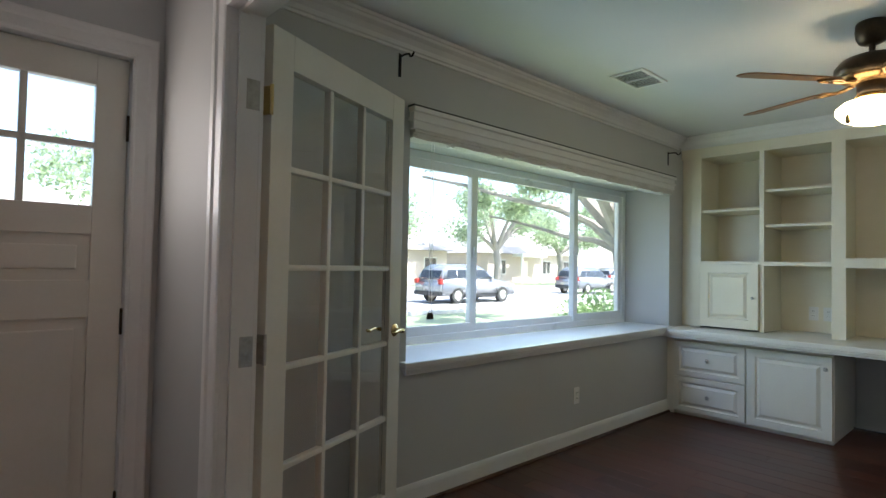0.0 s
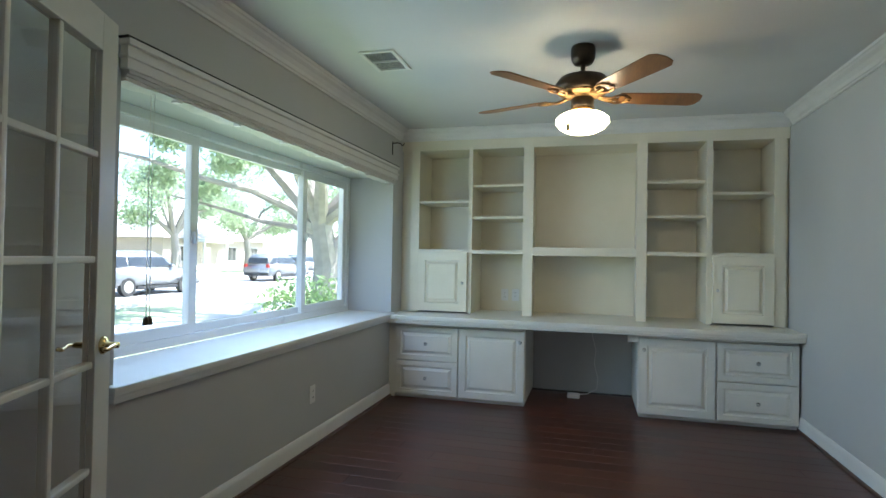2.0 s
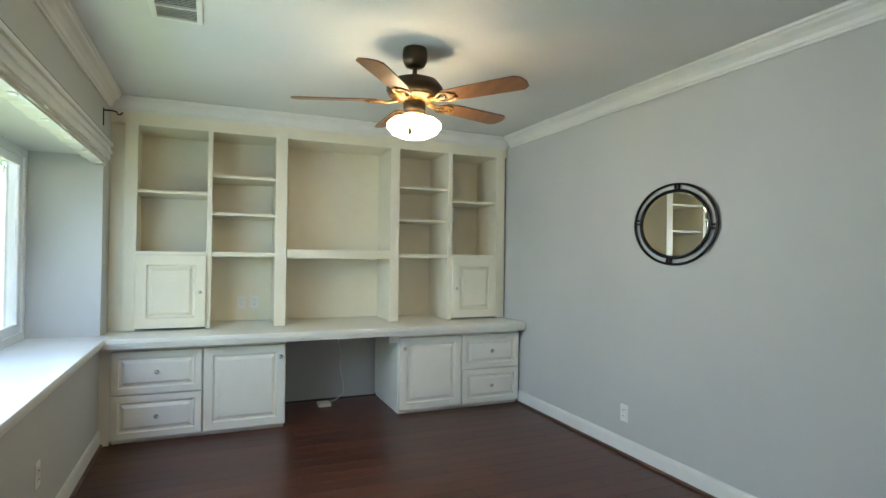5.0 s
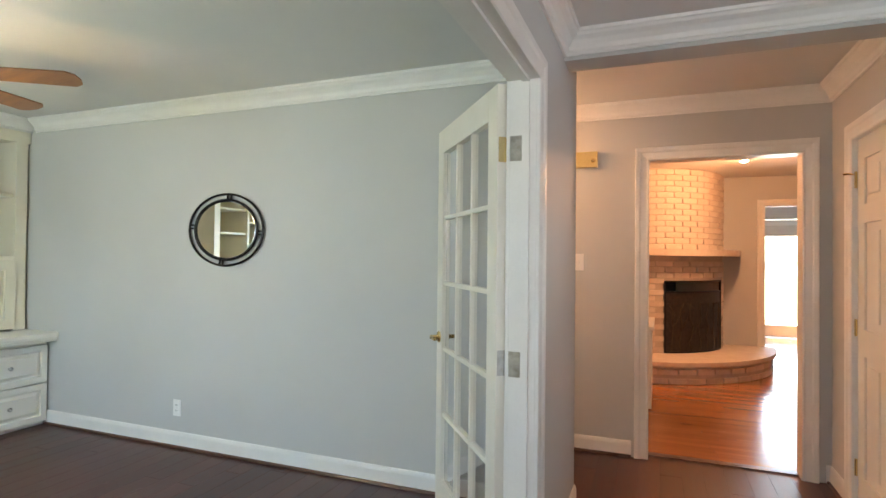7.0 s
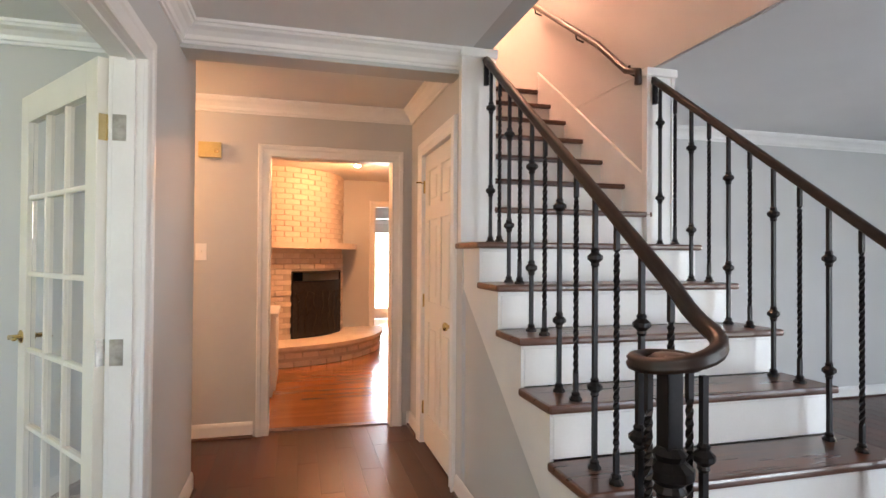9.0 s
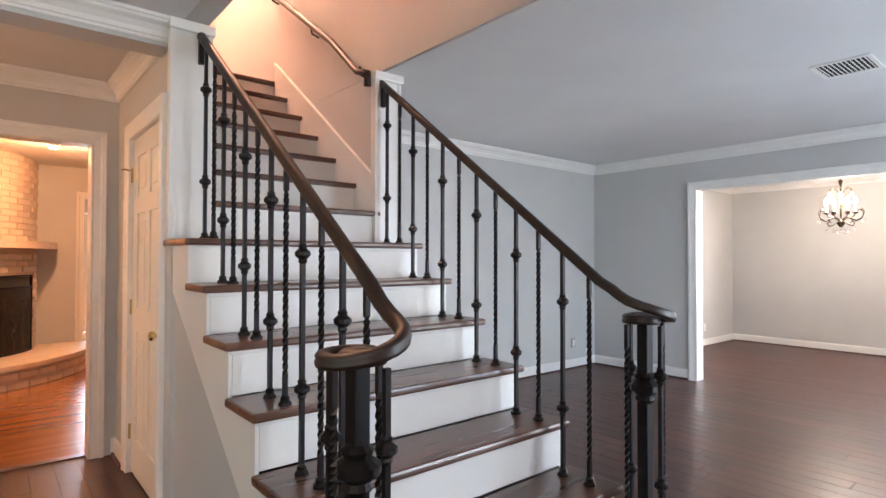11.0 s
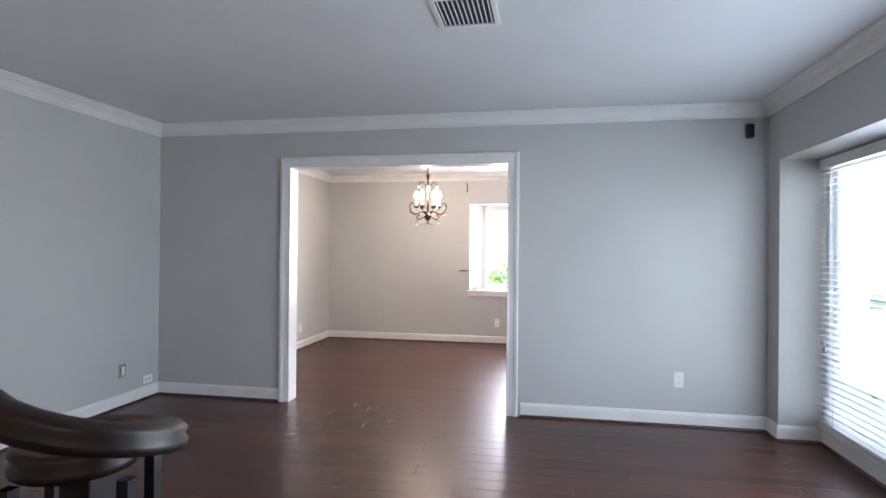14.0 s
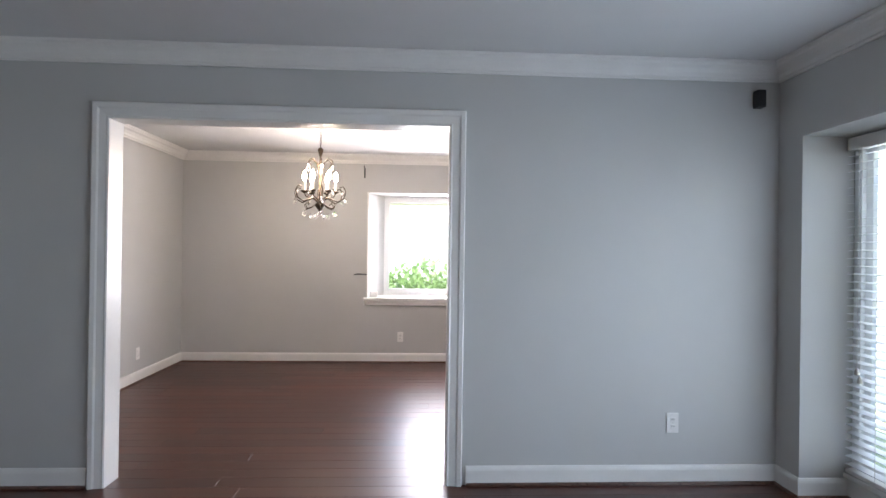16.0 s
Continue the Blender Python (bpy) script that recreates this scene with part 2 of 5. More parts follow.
M_LEAF = leafy("tree_leaf", (0.20, 0.26, 0.15), (0.30, 0.37, 0.23))
M_LEAF2 = leafy("shrub_leaf", (0.06, 0.12, 0.04), (0.18, 0.27, 0.10))
M_FROND = leafy("cycad_frond", (0.03, 0.07, 0.02), (0.09, 0.16, 0.05))
M_CAR = surface("silver_car_paint", (0.26, 0.27, 0.28), (0.30, 0.31, 0.32), 3, 0.25, 40, 0.0, metal=0.5, coat=0.8)
M_CARG = surface("car_glass", (0.02, 0.025, 0.03), (0.03, 0.035, 0.04), 3, 0.08, 40, 0.0)
M_TYRE = surface("tyre_rubber", (0.015, 0.015, 0.015), (0.03, 0.03, 0.03), 8, 0.8)
M_CARRED = surface("red_tail_lamp", (0.35, 0.02, 0.02), (0.45, 0.04, 0.03), 8, 0.2)


# ---- mesh helpers ----
def link(name, bm, mat, parent=None, smooth=False):
    me = bpy.data.meshes.new(name)
    bmesh.ops.recalc_face_normals(bm, faces=bm.faces)
    if smooth:
        for f in bm.faces:
            f.smooth = True
    bm.to_mesh(me)
    bm.free()
    if mat:
        me.materials.append(mat)
    ob = new(name, me)
    if parent:
        ob.parent = parent
    return ob


def part(name, bm, mat, parent, label="", smooth=False):
    ob = link(name, bm, mat, parent, smooth)
    return tagged(ob, label)


def thing(name, label, category, loc=(0, 0, 0), rz=0.0, group="", kind=""):
    ob = new(name)
    ob.empty_display_size = 0.1
    ob.matrix_basis = pose(*loc, 0, 0, rz)
    return tagged(ob, label, category, group, kind)


def box(bm, x0, x1, y0, y1, z0, z1, bevel=0.0):
    g = bmesh.ops.create_cube(bm, size=1.0)
    vs = g["verts"]
    for v in vs:
        v.co = Vector(((x0 + x1) / 2 + v.co.x * (x1 - x0), (y0 + y1) / 2 + v.co.y * (y1 - y0), (z0 + z1) / 2 + v.co.z * (z1 - z0)))
    if bevel:
        es = list({e for v in vs for e in v.link_edges})
        bmesh.ops.bevel(bm, geom=es, offset=bevel, segments=2, affect="EDGES", profile=0.6)
    return bm


def boxed(*dims, bevel=0.0):
    return box(bmesh.new(), *dims, bevel=bevel)


def lathe(bm, prof, loc=(0, 0, 0), seg=20, m=None):
    """Turn a profile of (radius, height) about z."""
    m = m or Matrix.Translation(loc)
    rings = []
    for r, z in prof:
        rings.append([bm.verts.new(m @ Vector((r * math.cos(2 * math.pi * i / seg), r * math.sin(2 * math.pi * i / seg), z))) for i in range(seg)])
    for a, b in zip(rings, rings[1:]):
        for i in range(seg):
            bm.faces.new((a[i], a[(i + 1) % seg], b[(i + 1) % seg], b[i]))
    bm.faces.new(rings[0][::-1])
    bm.faces.new(rings[-1])
    return bm


def tube(bm, pts, r, seg=8, section=None, up=(0, 0, 1), radii=None):
    """Sweep a round or given section along points."""
    pts = [Vector(p) for p in pts]
    rings = []
    sec = section or [(r * math.cos(2 * math.pi * i / seg), r * math.sin(2 * math.pi * i / seg)) for i in range(seg)]
    side0 = None
    for i, p in enumerate(pts):
        d = (pts[min(i + 1, len(pts) - 1)] - pts[max(i - 1, 0)]).normalized()
        if section:
            side = d.cross(Vector(up))
            if side.length < 1e-4:
                side = side0 or Vector((1, 0, 0))
        else:
            side = side0 - d * side0.dot(d) if side0 else d.orthogonal()
        side.normalize()
        side0 = side.copy()
        u = side.cross(d).normalized()
        k = radii[i] / r if radii else 1.0
        rings.append([bm.verts.new(p + side * (a * k) + u * (b * k)) for a, b in sec])
    n = len(sec)
    for a, b in zip(rings, rings[1:]):
        for i in range(n):
            bm.faces.new((a[i], a[(i + 1) % n], b[(i + 1) % n], b[i]))
    bm.faces.new(rings[0][::-1])
    bm.faces.new(rings[-1])
    return bm


def mould(bm, path, prof, closed=False):
    """Run a moulding profile of (out from the wall, height) along a plan path; the room lies to the left of it."""
    pts = [Vector((p[0], p[1], 0)) for p in path]
    n = len(pts)
    rings = []
    for i, p in enumerate(pts):
        a = pts[i - 1] if (closed or i > 0) else None
        b = pts[(i + 1) % n] if (closed or i < n - 1) else None
        d1 = (p - a).normalized() if a is not None else (b - p).normalized()
        d2 = (b - p).normalized() if b is not None else d1
        n1, n2 = Vector((-d1.y, d1.x, 0)), Vector((-d2.y, d2.x, 0))
        mit = (n1 + n2) / max(1 + n1.dot(n2), 0.2)
        rings.append([bm.verts.new(p + mit * o + Vector((0, 0, z))) for o, z in prof])
    k = len(prof)
    pairs = list(zip(rings, rings[1:])) + ([(rings[-1], rings[0])] if closed else [])
    for a, b in pairs:
        for i in range(k):
            bm.faces.new((a[i], a[(i + 1) % k], b[(i + 1) % k], b[i]))
    if not closed:
        bm.faces.new(rings[0][::-1])
        bm.faces.new(rings[-1])
    return bm


CROWN = [(0.0, 2.335), (0.012, 2.335), (0.014, 2.347), (0.022, 2.352), (0.028, 2.372), (0.045, 2.394), (0.066, 2.408), (0.072, 2.42), (0.08, 2.423), (0.084, 2.437), (0.0, 2.437)]
SHOE = [(0.0155, 0.002), (0.030, 0.002), (0.029, 0.010), (0.024, 0.016), (0.0155, 0.018)]
BASE = [(0.0, 0.003), (0.015, 0.003), (0.014, 0.085), (0.011, 0.098), (0.006, 0.108), (0.0, 0.110)]


def crown(path, name="trim", closed=False, mat=None):
    return tagged(link(name, mould(bmesh.new(), path, CROWN, closed), mat or M_TRIM), "white painted crown moulding under the ceiling", "moulding", kind="structure")


def base(path, name="baseboard"):
    tagged(link("trim_shoe", mould(bmesh.new(), path, SHOE), M_TREAD), "dark stained shoe moulding along the floor", "moulding", kind="structure")
    return tagged(link(name, mould(bmesh.new(), path, BASE), M_TRIM), "white painted baseboard along the wall", "baseboard", kind="structure")


def slab(name, label, category, dims, mat, holes=(), axis="x"):
    """A wall or ceiling with rectangular holes. axis: the direction it runs in; holes: (from, to, low, high), for ceilings (x0, x1, y0, y1)."""
    x0, x1, y0, y1, z0, z1 = dims
    bm = bmesh.new()
    if axis == "x":
        cuts, lo, hi = sorted({x0, x1, *(h[0] for h in holes), *(h[1] for h in holes)}), z0, z1
    elif axis == "y":
        cuts, lo, hi = sorted({y0, y1, *(h[0] for h in holes), *(h[1] for h in holes)}), z0, z1
    else:
        cuts, lo, hi = sorted({x0, x1, *(h[0] for h in holes), *(h[1] for h in holes)}), y0, y1
    for a, b in zip(cuts, cuts[1:]):
        spans, here = [], lo
        for h in sorted((h for h in holes if h[0] <= a + 1e-6 and h[1] >= b - 1e-6), key=lambda h: h[2]):
            spans.append((here, h[2]))
            here = h[3]
        spans.append((here, hi))
        for s, e in spans:
            if e - s > 1e-5:
                if axis == "x":
                    box(bm, a, b, y0, y1, s, e)
                elif axis == "y":
                    box(bm, x0, x1, a, b, s, e)
                else:
                    box(bm, a, b, s, e, z0, z1)
    bmesh.ops.remove_doubles(bm, verts=bm.verts, dist=1e-5)
    return tagged(link(name, bm, mat), label, category, kind="structure")


CAS = [(0.0, 0.0), (0.0, 0.012), (0.008, 0.016), (0.016, 0.012), (0.052, 0.016), (0.062, 0.022), (0.084, 0.024), (0.09, 0.018), (0.09, 0.0)]


def casing(name, a0, a1, top, at, axis, out, label, cat="door casing", low=0.0):
    """Door or opening casing round a0..a1 up to top, lying on the wall face at `at`; out: +1 or -1, the way it stands proud."""
    bm = bmesh.new()

    def put(u, v, w):
        return (at + out * w, u, v) if axis == "y" else (u, at + out * w, v)
    loops = []
    for k in range(4):
        row = []
        for o, h in CAS:
            u, v = [(a0 - o, low), (a0 - o, top + o), (a1 + o, top + o), (a1 + o, low)][k]
            row.append(bm.verts.new(put(u, v, h + 0.0015)))
        loops.append(row)
    n = len(CAS)
    for a, b in zip(loops, loops[1:]):
        for i in range(n):
            bm.faces.new((a[i], a[(i + 1) % n], b[(i + 1) % n], b[i]))
    bm.faces.new(loops[0])
    bm.faces.new(loops[-1][::-1])
    return tagged(link(name, bm, M_TRIM), label, cat, kind="structure")


def panel_front(bm, w, h, t=0.02, m=0.055):
    """A raised-panel front in one piece, lying in the yz plane with its face towards -x."""
    rows = [(0.0, t), (0.0, -0.005), (0.003, -0.008), (m, -0.008), (m + 0.005, 0.008), (m + 0.016, 0.008), (m + 0.036, -0.006), (m + 0.038, -0.008)]
    loops = [[bm.verts.new((x, y, z)) for y, z in ((o, o), (w - o, o), (w - o, h - o), (o, h - o))] for o, x in rows]
    for a, b in zip(loops, loops[1:]):
        for i in range(4):
            bm.faces.new((a[i], a[(i + 1) % 4], b[(i + 1) % 4], b[i]))
    bm.faces.new(loops[0][::-1])
    bm.faces.new(loops[-1])
    return bm


def knob(parent, loc, mat, m=None, r=0.016, name="knob", label="round satin nickel knob"):
    """A round knob whose stem points to -x."""
    mm = Matrix.Translation(loc) @ (m or Matrix.Rotation(radians(-90), 4, "Y"))
    return part(name, lathe(bmesh.new(), [(r * 0.45, 0), (r * 0.4, r * 0.8), (r * 0.9, r * 1.05), (r, r * 1.5), (r * 0.8, r * 1.9), (r * 0.3, r * 2.05)], seg=14, m=mm), mat, parent, label, smooth=True)


def outlet(name, loc, rz, label, group=""):
    """A duplex outlet plate; its face looks along local -y."""
    o = thing(name, label, "outlet", loc, rz, group)
    part("plate", boxed(-0.035, 0.035, -0.006, 0.0, -0.057, 0.057, bevel=0.002), M_PLATE, o)
    for dz in (-0.02, 0.02):
        part("socket", boxed(-0.014, 0.014, -0.009, -0.005, dz - 0.014, dz + 0.014, bevel=0.002), M_PLATE, o)
        for dx in (-0.006, 0.006):
            part("slot", boxed(dx - 0.0013, dx + 0.0013, -0.0098, -0.0085, dz - 0.003, dz + 0.006), M_DARK, o)
    part("screw", lathe(bmesh.new(), [(0.003, 0), (0.003, 0.0015)], seg=8, m=Matrix.Translation((0, -0.006, 0)) @ Matrix.Rotation(radians(90), 4, "X")), M_NICKEL, o)
    return o

# ---- large structure ----
H = 2.44
FX0, FX1 = 0.69, 0.79          # wall between foyer and office
OY0, OY1, OX1 = -1.245, 2.02, 5.52   # office
WX = -5.86                     # living-room west wall
DX = -9.24                     # dining-room west wall
LS, LN = -2.13, 2.95           # living-room south and north walls
FN = 2.20                      # front-door wall
HY = -2.31                     # hall back wall
SX0, SX1 = -1.90, -0.885       # stairwell between its walls

tagged(link("floor", boxed(-9.7, 5.7, -2.42, 3.4, -0.12, -0.0125), M_SUB), "dark subfloor under walnut planks", "floor", kind="structure")
tagged(link("floor", boxed(-4.0, 4.0, -10.2, -2.425, -0.12, -0.0125), M_SUB), "dark subfloor under orange oak strips", "floor", kind="structure")

slab("wall_foyer", "light grey painted wall with a wide cased opening", "wall", (FX0, FX1, -1.42, FN, 0, H), M_WALL, [(-0.37, 1.533, 0, 2.05)], "y")
slab("wall_office_north", "grey painted window wall", "wall", (FX1, OX1 + 0.12, OY1, OY1 + 0.12, 0, H), M_WALL, [(1.83, 4.815, 0.72, 1.965)])
slab("wall_office_east", "grey painted wall behind the bookcase", "wall", (OX1, OX1 + 0.12, OY0 - 0.12, OY1, 0, H), M_WALL, (), "y")
slab("wall_office_south", "light grey painted wall", "wall", (FX1, OX1, OY0 - 0.12, OY0, 0, H), M_WALL)
slab("wall_front", "light grey painted wall round the front door", "wall", (-1.9, FX1, FN, FN + 0.14, 0, H), M_WALL, [(-0.32, 0.595, 0, 2.04)])
slab("wall_jog", "light grey painted wall return", "wall", (-2.02, -1.9, FN, LN + 0.12, 0, H), M_WALL, (), "y")
slab("wall_living_north", "grey painted wall over a deep bay window", "wall", (WX - 0.12, -2.02, LN, LN + 0.12, 0, H), M_WALL, [(-5.665, -2.6, 0, 1.985)])
slab("wall_living_west", "grey-green painted wall with a wide cased opening", "wall", (WX - 0.12, WX, LS - 0.12, LN, 0, H), M_WALL, [(-0.871, 1.039, 0, 2.05)], "y")
slab("wall_living_south", "grey painted wall behind the stairs", "wall", (WX, -2.03, LS - 0.12, LS, 0, H), M_WALL)
slab("wall_dining_south", "grey painted dining-room wall", "wall", (DX - 0.12, WX - 0.12, -1.99, -1.87, 0, H), M_WALL)
slab("wall_dining_north", "grey painted dining-room wall", "wall", (DX - 0.12, WX - 0.12, LN, LN + 0.12, 0, H), M_WALL)
slab("wall_dining_west", "warm grey painted wall with a deep window bay", "wall", (DX - 0.12, DX, -1.87, LN, 0, H), M_WALL, [(0.265, 2.1, 0.72, 2.0)], "y")
slab("wall_hall", "warm grey painted wall round a cased opening", "wall", (-0.885, 3.2, HY - 0.12, HY, 0, H), M_WALL, [(-0.59, 0.34, 0, 2.05)])
slab("wall_hall_east", "grey painted end wall", "wall", (3.2, 3.32, HY - 0.12, OY0 - 0.12, 0, H), M_WALL, (), "y")
slab("wall_stair_east", "grey painted wall beside the stairs with a closet door", "wall", (SX1, -0.73, HY, -0.95, 0, H), M_WALL, [(-1.915, -1.125, 0, 2.04)], "y")
slab("wall_stair_east_upper", "painted stairwell wall", "wall", (SX1, -0.77, -4.6, 0.62, H + 0.005, 5.1), M_WALL, (), "y")
slab("wall_stair_west", "painted stairwell wall with a sloped skirting", "wall", (-2.03, SX0, HY, -0.95, 0, H), M_WALL, (), "y")
slab("wall_stair_west_upper", "painted stairwell wall", "wall", (SX0 - 0.018, SX0, -4.6, 0.62, H + 0.004, 5.1), M_WALL, (), "y")
slab("wall_stair_south", "painted stairwell end wall", "wall", (-2.03, -0.77, -4.72, -4.6, H + 0.105, 5.1), M_WALL)
slab("wall_stair_north", "painted stairwell end wall over the foyer", "wall", (SX0 + 0.002, -0.77, 0.5, 0.62, H + 0.105, 5.1), M_WALL)
tagged(link("floor_landing", boxed(SX0, SX1, -4.6, -2.505, 2.738, 2.772, bevel=0.01), M_TREAD), "dark wooden upper landing", "landing", kind="structure")
tagged(link("ceiling_stair", boxed(-2.03, -0.77, -4.72, 0.62, 5.1, 5.2), M_CEIL), "white painted stairwell ceiling", "ceiling", kind="structure")
slab("ceiling", "white painted plaster ceiling", "ceiling", (-5.98, 5.64, -2.43, 3.4, H, H + 0.1), M_CEIL, [(SX0 - 0.02, -0.77, -2.43, 0.503)], "z")
tagged(link("ceiling_dining", boxed(-9.9, -5.98, -2.0, 3.4, H, H + 0.1), M_CEIL), "white painted dining-room ceiling", "ceiling", kind="structure")
tagged(link("ceiling_den", boxed(-4.0, 4.0, -10.2, -2.435, H, H + 0.1), M_CEIL), "white ceiling of the den", "ceiling", kind="structure")

# beam between foyer and hall, and the white wall ends at the stairs
tagged(link("beam", boxed(-0.73, FX0, -1.16, -0.99, 2.315, H), M_WALL), "painted ceiling beam across the hall", "beam", kind="structure")
for px0, px1 in ((-0.895, -0.722), (-2.038, -1.868)):
    p = thing("wall_end_post", "white painted post at the end of the stair wall", "post", ((px0 + px1) / 2, -0.95, 1.39), group="stair wall posts", kind="structure")
    w = (px1 - px0) / 2
    part("post_face", boxed(-w, w, 0.0, 0.022, 0, 1.035, bevel=0.003), M_TRIM, p)
    for s in (-1, 1):
        part("post_edge", boxed(s * w - 0.012, s * w + 0.012, -0.02, 0.03, 0, 1.045, bevel=0.003), M_TRIM, p)
    part("post_cap", boxed(-w - 0.02, w + 0.02, -0.02, 0.045, 1.0, 1.05, bevel=0.008), M_TRIM, p)

# mouldings
crown([(FX1, OY0), (4.98, OY0)])
crown([(4.98, OY1), (FX1, OY1)])
crown([(FX1, OY1), (FX1, OY0)])
crown([(5.05, OY0), (5.05, OY1)])
crown([(FX0, -1.03), (FX0, FN), (-1.9, FN), (-1.9, LN), (WX, LN), (WX, LS), (-2.03, LS)])
crown([(-0.73, -0.99), (FX0, -0.99)])
crown([(-0.885, HY), (3.2, HY)][::1])
crown([(-0.73, -1.16), (-0.73, HY)])
crown([(WX - 0.12, -1.87), (WX - 0.12, LN), (DX, LN), (DX, -1.87)], closed=True)
base([(FX1, OY0), (4.78, OY0)])
base([(4.80, OY1), (FX1, OY1)])
base([(FX0, 1.61), (FX0, FN)])
base([(FX0, -1.42), (FX0, -0.47)])
base([(FX0 + 0.02, -1.42), (FX0, -1.42)])
base([(-0.73, -2.02), (-0.73, HY), (-0.70, HY)])
base([(0.43, HY), (3.2, HY)])
base([(-0.73, -0.2), (-0.73, -1.03)])
base([(-2.02, LN), (-2.6, LN)])
base([(WX, LN), (WX, 1.135)])
base([(-5.665, LN + 0.28), (-5.665, LN), (WX, LN)])
base([(-2.6, LN + 0.28), (-5.665, LN + 0.28)])
base([(WX, -0.95), (WX, LS), (-2.03, LS), (-2.03, -0.95)])
base([(DX, LN), (DX, -1.87), (WX - 0.12, -1.87), (WX - 0.12, -0.95)])

# casings and jambs
casing("trim_office_opening", -0.352, 1.515, 2.035, FX0, "y", -1, "white fluted casing of the office doorway")
casing("trim_office_opening_inside", -0.352, 1.515, 2.035, FX1, "y", 1, "white fluted casing of the office doorway")
casing("trim_dining_opening", -0.853, 1.021, 2.03, WX, "y", 1, "wide white fluted casing of the dining-room opening")
casing("trim_dining_opening_inside", -0.853, 1.021, 2.03, WX - 0.12, "y", -1, "wide white casing of the dining-room opening")
casing("trim_hall_opening", -0.571, 0.321, 2.03, HY, "x", 1, "white casing of the hall opening")
casing("trim_closet_door", -1.897, -1.143, 2.02, -0.73, "y", 1, "white casing of the closet door")
casing("trim_front_door", -0.302, 0.577, 2.02, FN, "x", -1, "white casing of the front door")


def jamb(name, dims_list, label):
    bm = bmesh.new()
    for d in dims_list:
        box(bm, *d)
    return tagged(link(name, bm, M_TRIM), label, "door jamb", kind="structure")


jamb("trim_office_jamb", [(FX0 - 0.001, FX1 + 0.001, -0.37, -0.352, 0, 2.05), (FX0 - 0.001, FX1 + 0.001, 1.515, 1.533, 0, 2.05), (FX0 - 0.001, FX1 + 0.001, -0.352, 1.515, 2.035, 2.05),
                          (0.715, 0.742, -0.352, -0.34, 0, 2.035), (0.715, 0.742, 1.503, 1.515, 0, 2.035), (0.715, 0.742, -0.34, 1.503, 2.023, 2.035)], "white door jamb with a stop bead")
jamb("trim_dining_jamb", [(WX - 0.121, WX + 0.001, -0.871, -0.853, 0, 2.05), (WX - 0.121, WX + 0.001, 1.021, 1.039, 0, 2.05), (WX - 0.121, WX + 0.001, -0.853, 1.021, 2.03, 2.05)], "white opening jamb")
jamb("trim_hall_jamb", [(-0.59, -0.571, HY - 0.121, HY + 0.001, 0, 2.05), (0.321, 0.34, HY - 0.121, HY + 0.001, 0, 2.05), (-0.571, 0.321, HY - 0.121, HY + 0.001, 2.03, 2.05)], "white opening jamb")
jamb("trim_closet_jamb", [(SX1, -0.729, -1.915, -1.897, 0, 2.04), (SX1, -0.729, -1.143, -1.125, 0, 2.04), (SX1, -0.729, -1.897, -1.143, 2.02, 2.04)], "white closet door jamb")
jamb("trim_front_jamb", [(-0.32, -0.302, FN - 0.001, FN + 0.14, 0, 2.04), (0.577, 0.595, FN - 0.001, FN + 0.14, 0, 2.04), (-0.302, 0.577, FN - 0.001, FN + 0.14, 2.02, 2.04)], "white front door jamb")

# ---- office window bay ----
rec = bmesh.new()
box(rec, 1.81, 4.835, OY1 + 0.12, 2.56, 1.965, 2.0)
box(rec, 1.78, 1.83, OY1 + 0.12, 2.56, 0.66, 2.0)
box(rec, 4.815, 4.865, OY1 + 0.12, 2.56, 0.66, 2.0)
box(rec, 1.83, 4.815, OY1 + 0.12, 2.56, 0.62, 0.70)
tagged(link("window_bay", rec, M_WALL), "painted sides of the deep window bay", "window bay", kind="structure")
win = thing("window_1", "wide white vinyl three-part sliding window", "window", (0, 2.44, 0), kind="structure")


def frame_rect(x0, x1, z0, z1, w, y0, y1, bevel=0.004):
    bm = bmesh.new()
    box(bm, x0, x1, y0, y1, z0, z0 + w, bevel)
    box(bm, x0, x1, y0, y1, z1 - w, z1, bevel)
    box(bm, x0, x0 + w, y0, y1, z0 + w - 0.004, z1 - w + 0.004, bevel)
    box(bm, x1 - w, x1, y0, y1, z0 + w - 0.004, z1 - w + 0.004, bevel)
    return bm


part("window_frame", frame_rect(1.835, 4.81, 0.744, 1.963, 0.05, 0.0, 0.09), M_VINYL, win)
for a, b, y in ((1.885, 2.80, 0.012), (2.75, 4.03, 0.04), (3.98, 4.76, 0.012)):
    s = part("sash", frame_rect(a, b, 0.794, 1.913, 0.058 if y < 0.03 else 0.045, y, y + 0.028), M_VINYL, win)
    g = part("pane", boxed(a + 0.04, b - 0.04, y + 0.011, y + 0.016, 0.834, 1.873), M_GLASS, s)
    g.visible_shadow = False
part("latch", boxed(2.756, 2.772, -0.012, 0.012, 1.30, 1.37, bevel=0.003), M_VINYL, win)
part("latch", boxed(4.0, 4.017, -0.012, 0.012, 1.35, 1.42, bevel=0.003), M_VINYL, win)
sill = bmesh.new()
box(sill, 1.79, 4.845, 1.968, 2.44, 0.710, 0.744, bevel=0.008)
box(sill, 1.81, 4.83, 1.992, 2.02, 0.674, 0.711, bevel=0.006)
box(sill, 1.80, 4.84, 1.98, 2.02, 0.694, 0.712, bevel=0.006)
tagged(link("window_sill", sill, M_TRIM), "deep white window sill with a moulded apron", "window sill", kind="structure")
cor = thing("window_cornice", "white moulded cornice box over the window", "cornice", (0, 0, 0))
